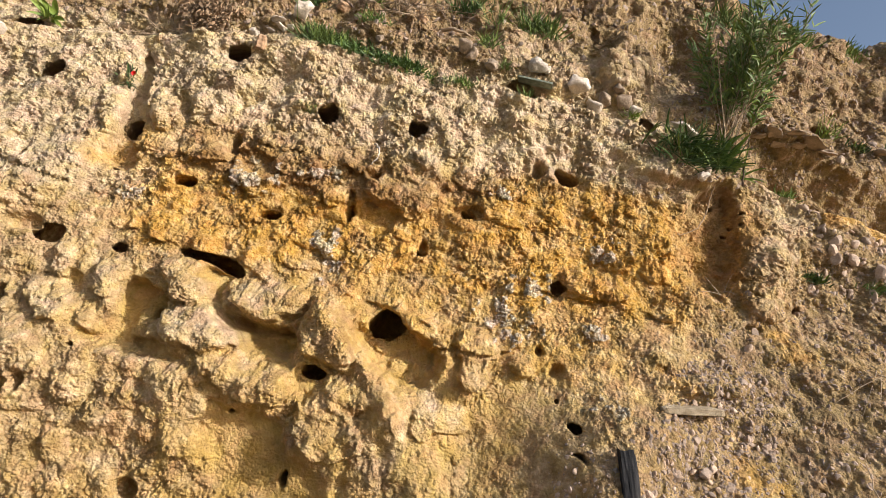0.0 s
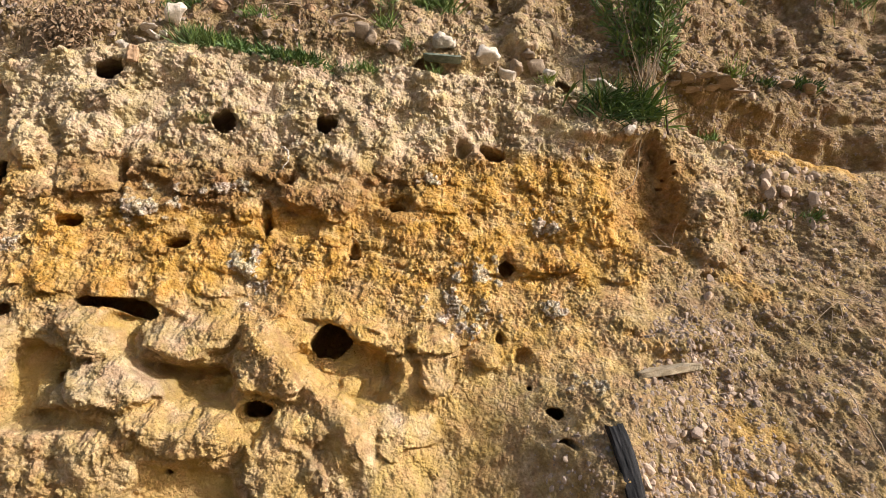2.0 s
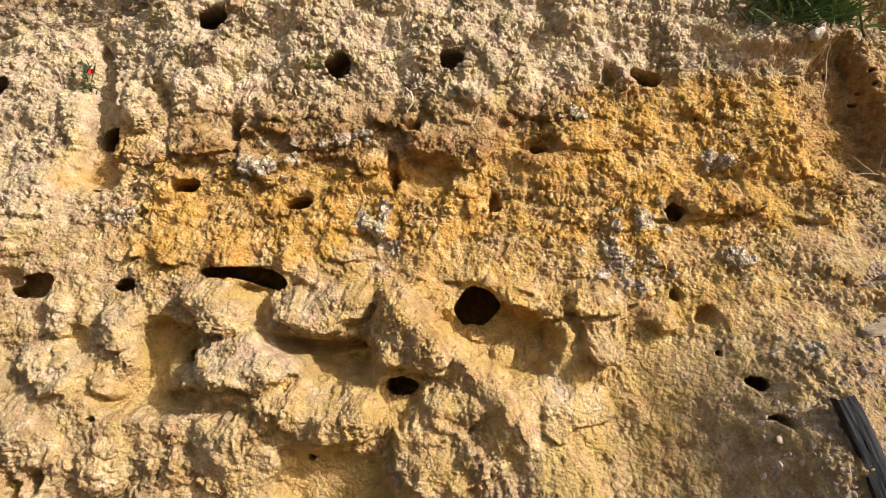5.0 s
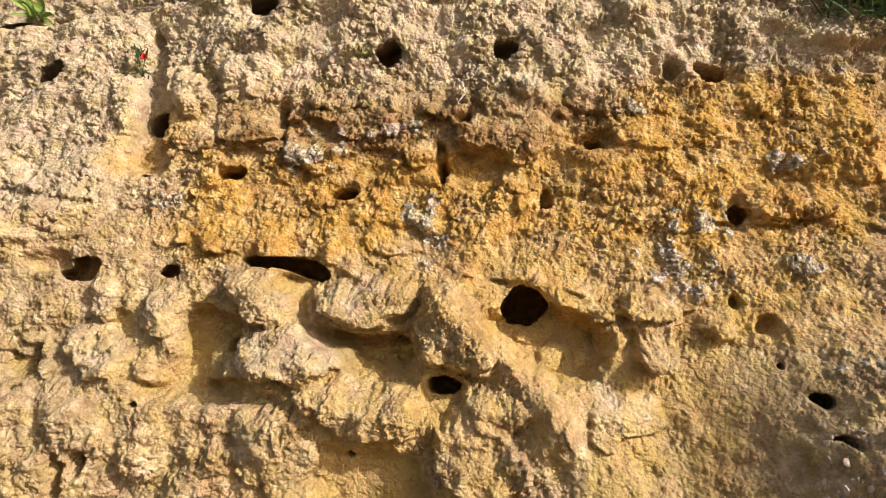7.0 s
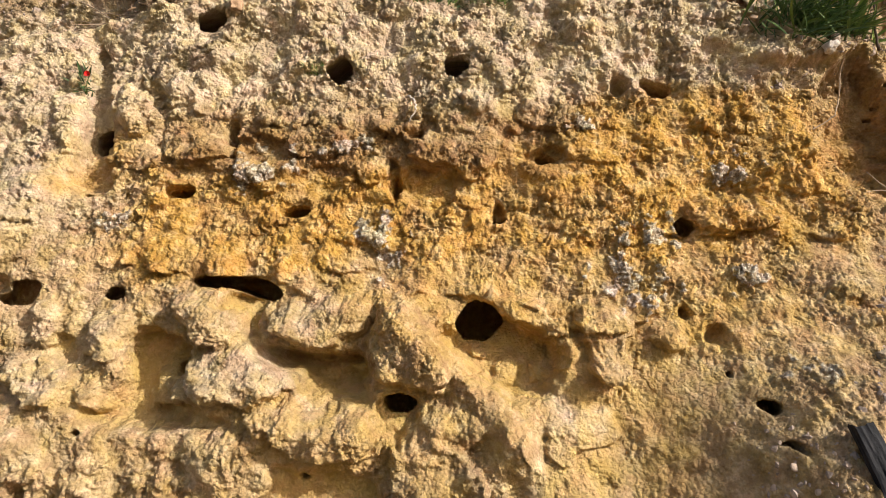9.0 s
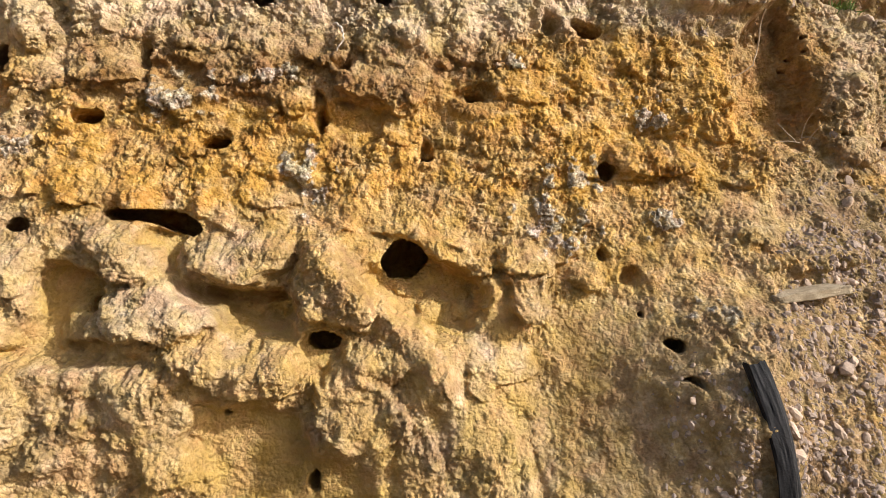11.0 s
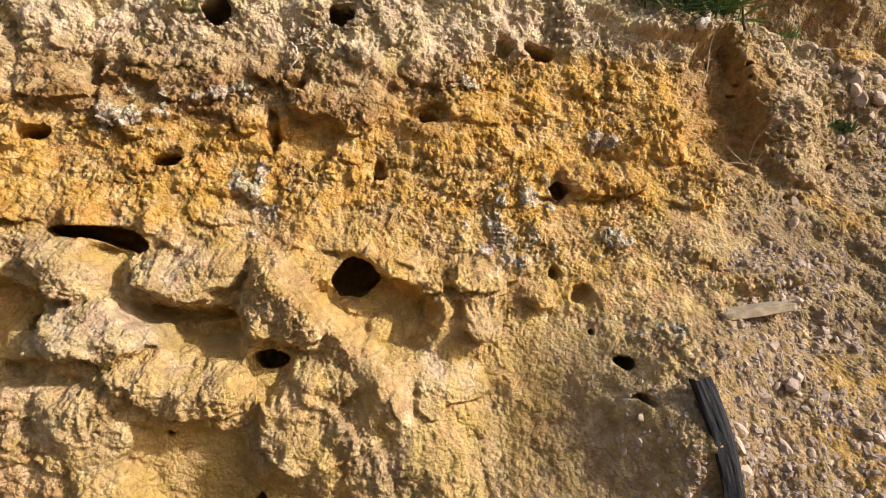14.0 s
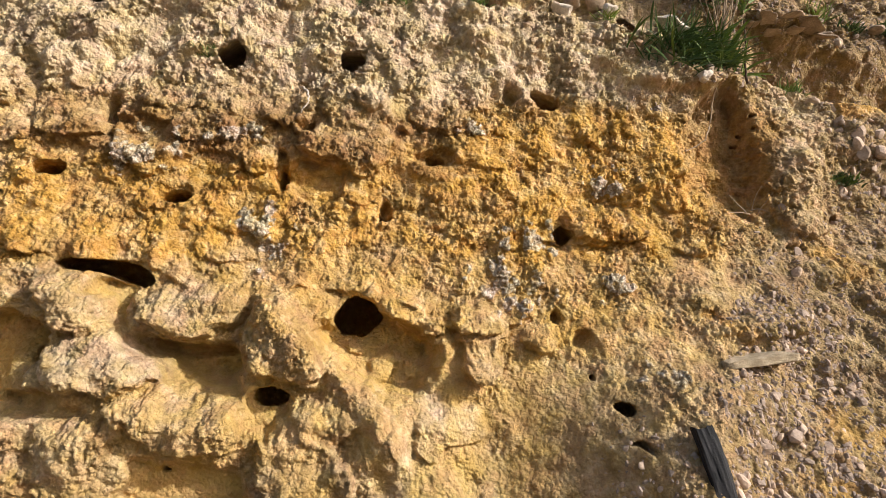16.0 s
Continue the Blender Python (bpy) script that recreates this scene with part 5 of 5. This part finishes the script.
def twig_heap(x, z, wide, count, length, seed, label, material=None, lift=0.3, name="dry_twigs"):
    rng = random.Random(seed)
    p, n = at(x, z)
    root = thing(name, p, label, "twigs", "dry twigs")
    for _ in range(count):
        gx = x + rng.gauss(0, wide * 0.35)
        q, m = at(gx, z + rng.gauss(0, 0.02))
        s = Soup()
        d = Vector((rng.gauss(0, 1.0), -0.25 + rng.gauss(0, 0.2), rng.gauss(lift, 0.4)))
        pts = curve(q - p, d, length * rng.uniform(0.4, 1.2), Vector((rng.gauss(0, 0.5), -0.1, rng.gauss(-0.5, 0.4))), 7, rng, 0.08)
        s.tube(pts, [0.0022 * (1 - 0.1 * i) for i in range(8)], 5)
        part("twig", s.mesh("twig", material or STRAW), root)


def strand(name, pts, radius, material, label, category):
    """One thin root or stalk through a few places of the bank."""
    rng = random.Random(len(pts) * 7 + int(radius * 1e5))
    places = [at(x, z)[0] + Vector((0, -o, 0)) for x, z, o in pts]
    root = places[0]
    fine = []
    for a, b in zip(places, places[1:]):
        for k in range(5):
            fine.append(a.lerp(b, k / 5) - root + Vector((rng.gauss(0, 0.0018), rng.gauss(0, 0.001), rng.gauss(0, 0.0018))))
    fine.append(places[-1] - root)
    s = Soup()
    s.tube(fine, [radius * (1 - 0.6 * k / len(fine)) for k in range(len(fine))], 6)
    ob = new(name, s.mesh(name, material))
    ob.location = root
    tagged(ob, label, category)


def vegetation():
    dark = "dark green tuft of drooping grass on the bank"
    grass_clump(0.89, 2.575, 0.14, 0.17, 330, 1, dark, None, 1.1, 0.006)
    grass_clump(1.00, 2.565, 0.09, 0.13, 110, 2, "mixed green and yellow grass tuft beside a weed", LEAF, 0.8, 0.007)
    mat = "low mat of green grass trailing along the ledge"
    grass_clump(-0.700, 2.790, 0.06, 0.09, 330, 3, mat, LEAF, 0.2, 0.004)
    grass_clump(-0.625, 2.800, 0.07, 0.065, 330, 4, mat, LEAF, 0.4, 0.004)
    grass_clump(-0.530, 2.775, 0.08, 0.040, 420, 5, mat, None, 0.5, 0.0055)
    grass_clump(-0.415, 2.745, 0.06, 0.035, 300, 6, mat, None, 0.5, 0.0055)
    grass_clump(-0.325, 2.735, 0.09, 0.045, 520, 7, mat, None, 0.6, 0.0055)
    grass_clump(-0.185, 2.705, 0.06, 0.03, 90, 8, mat, None, 0.9, 0.003)
    grass_clump(-0.085, 2.700, 0.05, 0.05, 150, 9, mat, LEAF, 0.3, 0.003)
    small = "small green grass tuft growing from the slope"
    grass_clump(-0.85, 3.30, 0.08, 0.10, 90, 71, small, LEAF, 0.3, 0.005)
    grass_clump(-0.80, 3.05, 0.08, 0.05, 120, 72, small, None, 0.4, 0.006)
    grass_clump(-0.12, 3.16, 0.10, 0.08, 140, 73, small, None, 0.3, 0.005)
    grass_clump(0.02, 3.05, 0.03, 0.13, 30, 74, small, LEAF, 0.1, 0.003)
    grass_clump(-0.52, 3.08, 0.05, 0.05, 80, 75, small, LEAF, 0.4, 0.005)
    grass_clump(-0.004, 2.930, 0.05, 0.08, 60, 10, small, LEAF, 0.3, 0.0035)
    grass_clump(0.155, 3.10, 0.07, 0.11, 130, 11, small, LEAF, 0.4, 0.004)
    grass_clump(0.230, 3.09, 0.07, 0.10, 130, 12, small, LEAF, 0.4, 0.004)
    grass_clump(0.085, 2.820, 0.03, 0.05, 50, 13, small, LEAF, 0.3, 0.003)
    grass_clump(0.178, 2.690, 0.025, 0.05, 40, 14, small, LEAF, 0.4, 0.003)
    grass_clump(-0.50, 2.95, 0.08, 0.06, 80, 27, small, LEAF, 0.4, 0.004)
    grass_clump(-0.633, 2.450, 0.035, 0.03, 60, 15, "tiny green tuft beside a burrow mouth", LEAF, 0.3, 0.0025)
    herb = "small dark green herb rooted in the gravel"
    grass_clump(1.411, 2.155, 0.045, 0.04, 110, 16, herb, None, 0.5, 0.005)
    grass_clump(1.640, 2.150, 0.04, 0.05, 60, 17, herb, LEAF, 0.4, 0.005)
    grass_clump(1.331, 2.525, 0.05, 0.06, 70, 18, herb, LEAF, 0.5, 0.005)
    grass_clump(1.720, 2.860, 0.05, 0.05, 90, 19, herb, None, 0.5, 0.005)
    grass_clump(1.930, 2.880, 0.08, 0.07, 150, 20, herb, None, 0.5, 0.006)
    grass_clump(1.560, 2.900, 0.05, 0.12, 50, 21, "thin yellowish weed standing on the ledge", LIGHT_LEAF, 0.1, 0.004)
    grass_clump(1.536, 1.370, 0.06, 0.06, 90, 22, herb, None, 0.6, 0.005)
    grass_clump(0.64, 2.72, 0.03, 0.06, 30, 23, small, LIGHT_LEAF, 0.6, 0.004)
    ridge = "bushy green weeds along the top of the bank"
    grass_clump(1.55, 3.58, 0.12, 0.10, 150, 24, ridge, LEAF, 0.1, 0.006)
    grass_clump(1.95, 3.60, 0.10, 0.07, 90, 25, ridge, LEAF, 0.1, 0.006)
    grass_clump(1.20, 3.50, 0.14, 0.14, 160, 26, ridge, LEAF, 0.1, 0.006)
    broad_leaves(-1.88, 2.735, 16, 0.11, 0.024, 31, "yellow-green broad-leaved weed hanging over the ledge")
    broad_leaves(0.715, 2.655, 3, 0.09, 0.008, 32, "few pale green leaves sticking out of the bank")
    broad_leaves(1.03, 2.60, 9, 0.14, 0.016, 34, "yellow-green strap leaves at the foot of a weed")
    broad_leaves(1.10, 2.555, 5, 0.13, 0.010, 33, "long pale green leaves arching over the gravel")
    poppy(-1.372, 2.445, 41, 34, "small poppy plant with one red flower in a gully")
    poppy(-0.812, 2.885, 42, 0, "red poppy flower in front of a white stone", 0.15)
    dead_bush(-1.180, 2.850, 0.19, 0.17, 1100, 51, "dead brown curled cushion plant on the ledge")
    twig_heap(-0.39, 3.06, 0.30, 60, 0.26, 61, "heap of dry grey twigs on the slope")
    twig_heap(-1.35, 2.74, 0.30, 26, 0.15, 62, "thin dry grass stalks lying on the ledge", None, 0.1)
    grass_clump(2.60, 3.52, 0.2, 0.2, 200, 28, ridge, LEAF, 0.1, 0.007)
    twig_heap(1.56, 1.80, 0.14, 14, 0.20, 63, "dry brown twigs fallen over the gravel", None, -0.6)
    twig_heap(1.70, 1.78, 0.12, 12, 0.14, 64, "dead brown tangle of twigs on the gravel", DEAD, 0.1)
    twig_heap(1.04, 2.02, 0.03, 7, 0.09, 65, "few dry stalks at the foot of the hollow", None, 0.8)
    strand("dark_stalk", [(1.105, 2.50, 0.01), (1.105, 2.56, 0.04), (1.115, 2.64, 0.05), (1.125, 2.74, 0.07)], 0.005, DARK_STEM, "upright dark woody stalk beside the grass", "stalk")
    strand("hanging_root", [(0.985, 2.52, 0.01), (0.990, 2.44, 0.02), (0.975, 2.36, 0.03), (0.945, 2.29, 0.03), (0.880, 2.25, 0.02), (0.855, 2.245, 0.01)], 0.0035, STRAW, "thin pale root hanging over the hollow", "root")
    strand("pale_root", [(-0.365, 2.365, 0.01), (-0.335, 2.345, 0.02), (-0.328, 2.31, 0.025), (-0.345, 2.27, 0.02)], 0.004, PALE_STONE, "curved pale root across a lump of earth", "root")
    strand("stick", [(-0.22, 3.02, 0.02), (-0.15, 3.005, 0.03), (-0.08, 2.975, 0.02)], 0.010, STRAW, "bleached wooden stick lying on the slope", "stick")
    strand("dry_stalk", [(1.54, 1.30, 0.01), (1.50, 1.40, 0.03), (1.46, 1.52, 0.04)], 0.003, STRAW, "dry upright stalk standing in the gravel", "stalk")
    strand("dry_stalk", [(1.42, 1.30, 0.01), (1.39, 1.42, 0.03), (1.38, 1.50, 0.03)], 0.003, STRAW, "dry upright stalk standing in the gravel", "stalk")
    strand("dry_stalk", [(0.885, 1.47, 0.01), (0.875, 1.43, 0.02), (0.872, 1.40, 0.02)], 0.002, STRAW, "short dry stalk between the pebbles", "stalk")


vegetation()


# ---- stones of the gravel ----
def stone_place(rng, low_x, high_x, low_z, high_z):
    for _ in range(60):
        x, z = rng.uniform(low_x, high_x), rng.uniform(low_z, high_z)
        i, j = int(np.searchsorted(xs, x)), int(np.searchsorted(ss, z))
        under_branch = abs(x - 0.645) < 0.04 and 1.06 < z < 1.44
        if not under_branch and GRAVEL[j, i] * (1 - 0.85 * OCHRE[j, i]) > 0.25 + 0.5 * rng.random():
            return x, z
    return None


def bank_pebbles():
    rng = random.Random(5)
    shapes = [rock_mesh("pebble", 200 + k, PEBBLE, 0.45 if k % 3 else 0.15, 2) for k in range(12)]
    made = 0
    while made < 300:
        got = stone_place(rng, 0.45, 1.15, 0.95, 1.72) if made % 2 else stone_place(rng, 1.05, 1.75, 2.10, 2.52) if made % 4 else stone_place(rng, 0.70, 1.75, 1.2, 2.50)
        if not got:
            continue
        x, z = got
        p, n = at(x, z)
        r = (1.35 if z > 2.1 else 1.0) * min(0.021, 0.0062 * math.exp(abs(rng.gauss(0, 0.65))))
        ob = new("pebble", shapes[made % 12])
        ob.parent = bank
        ob.matrix_world = Matrix.LocRotScale(p + n * r * rng.uniform(-0.4, 0.1), Euler((rng.uniform(0, 6), rng.uniform(0, 6), rng.uniform(0, 6))), (r * rng.uniform(1, 1.5), r * rng.uniform(0.8, 1.1), r * rng.uniform(0.6, 0.95)))
        made += 1
    ob = new("pebble", shapes[4])
    ob.parent = bank
    p, n = at(0.888, 1.383)
    ob.matrix_world = Matrix.LocRotScale(p + n * 0.008, Euler((0.3, 0.5, 0.2)), (0.019, 0.017, 0.028))


bank_pebbles()


def loose_gravel():
    """The small stones, past counting, in one mesh."""
    rng = random.Random(6)
    shapes = []
    for k in range(10):
        bm = bmesh.new()
        bmesh.ops.create_icosphere(bm, subdivisions=1, radius=1.0)
        off = Vector((rng.random(), rng.random(), rng.random())) * 30
        vs = []
        for v in bm.verts:
            q = v.co * (1 + 0.55 * noise.noise(v.co * 1.3 + off))
            vs.append((q.x, q.y, q.z * (0.38 + 0.09 * (k % 4))))
        shapes.append((np.array(vs), np.array([[v.index for v in f.verts] for f in bm.faces])))
        bm.free()
    V, F, base = [], [], 0
    for k in range(14000):
        far = k % 5 < 1
        got = stone_place(rng, -2.3, 3.0, 2.80, 3.9) if far else stone_place(rng, 0.4, 1.15, 0.95, 1.75) if k % 2 else stone_place(rng, 0.6, 2.4, 0.85, 2.9)
        if not got or (k % 2 and not far and rng.random() < 0.6):
            continue
        p, n = at(*got)
        r = min(0.011, 0.0034 * math.exp(abs(rng.gauss(0, 0.65)))) * (1.8 if far else 1.3)
        vs, fs = shapes[k % 10]
        m = np.array(Euler((rng.uniform(0, 6), rng.uniform(0, 6), rng.uniform(0, 6))).to_matrix())
        V.append((vs * r) @ m.T + np.array(p - n * r * (0.22 if far else 0.45)))
        F.append(fs + base)
        base += len(vs)
    V, F = np.concatenate(V), np.concatenate(F)
    me = bpy.data.meshes.new("gravel")
    me.from_pydata(V.tolist(), [], F.tolist())
    me.materials.append(PEBBLE)
    tagged(new("gravel", me), "loose small pinkish-grey gravel bedded in the slope", "gravel", kind="stuff")


loose_gravel()
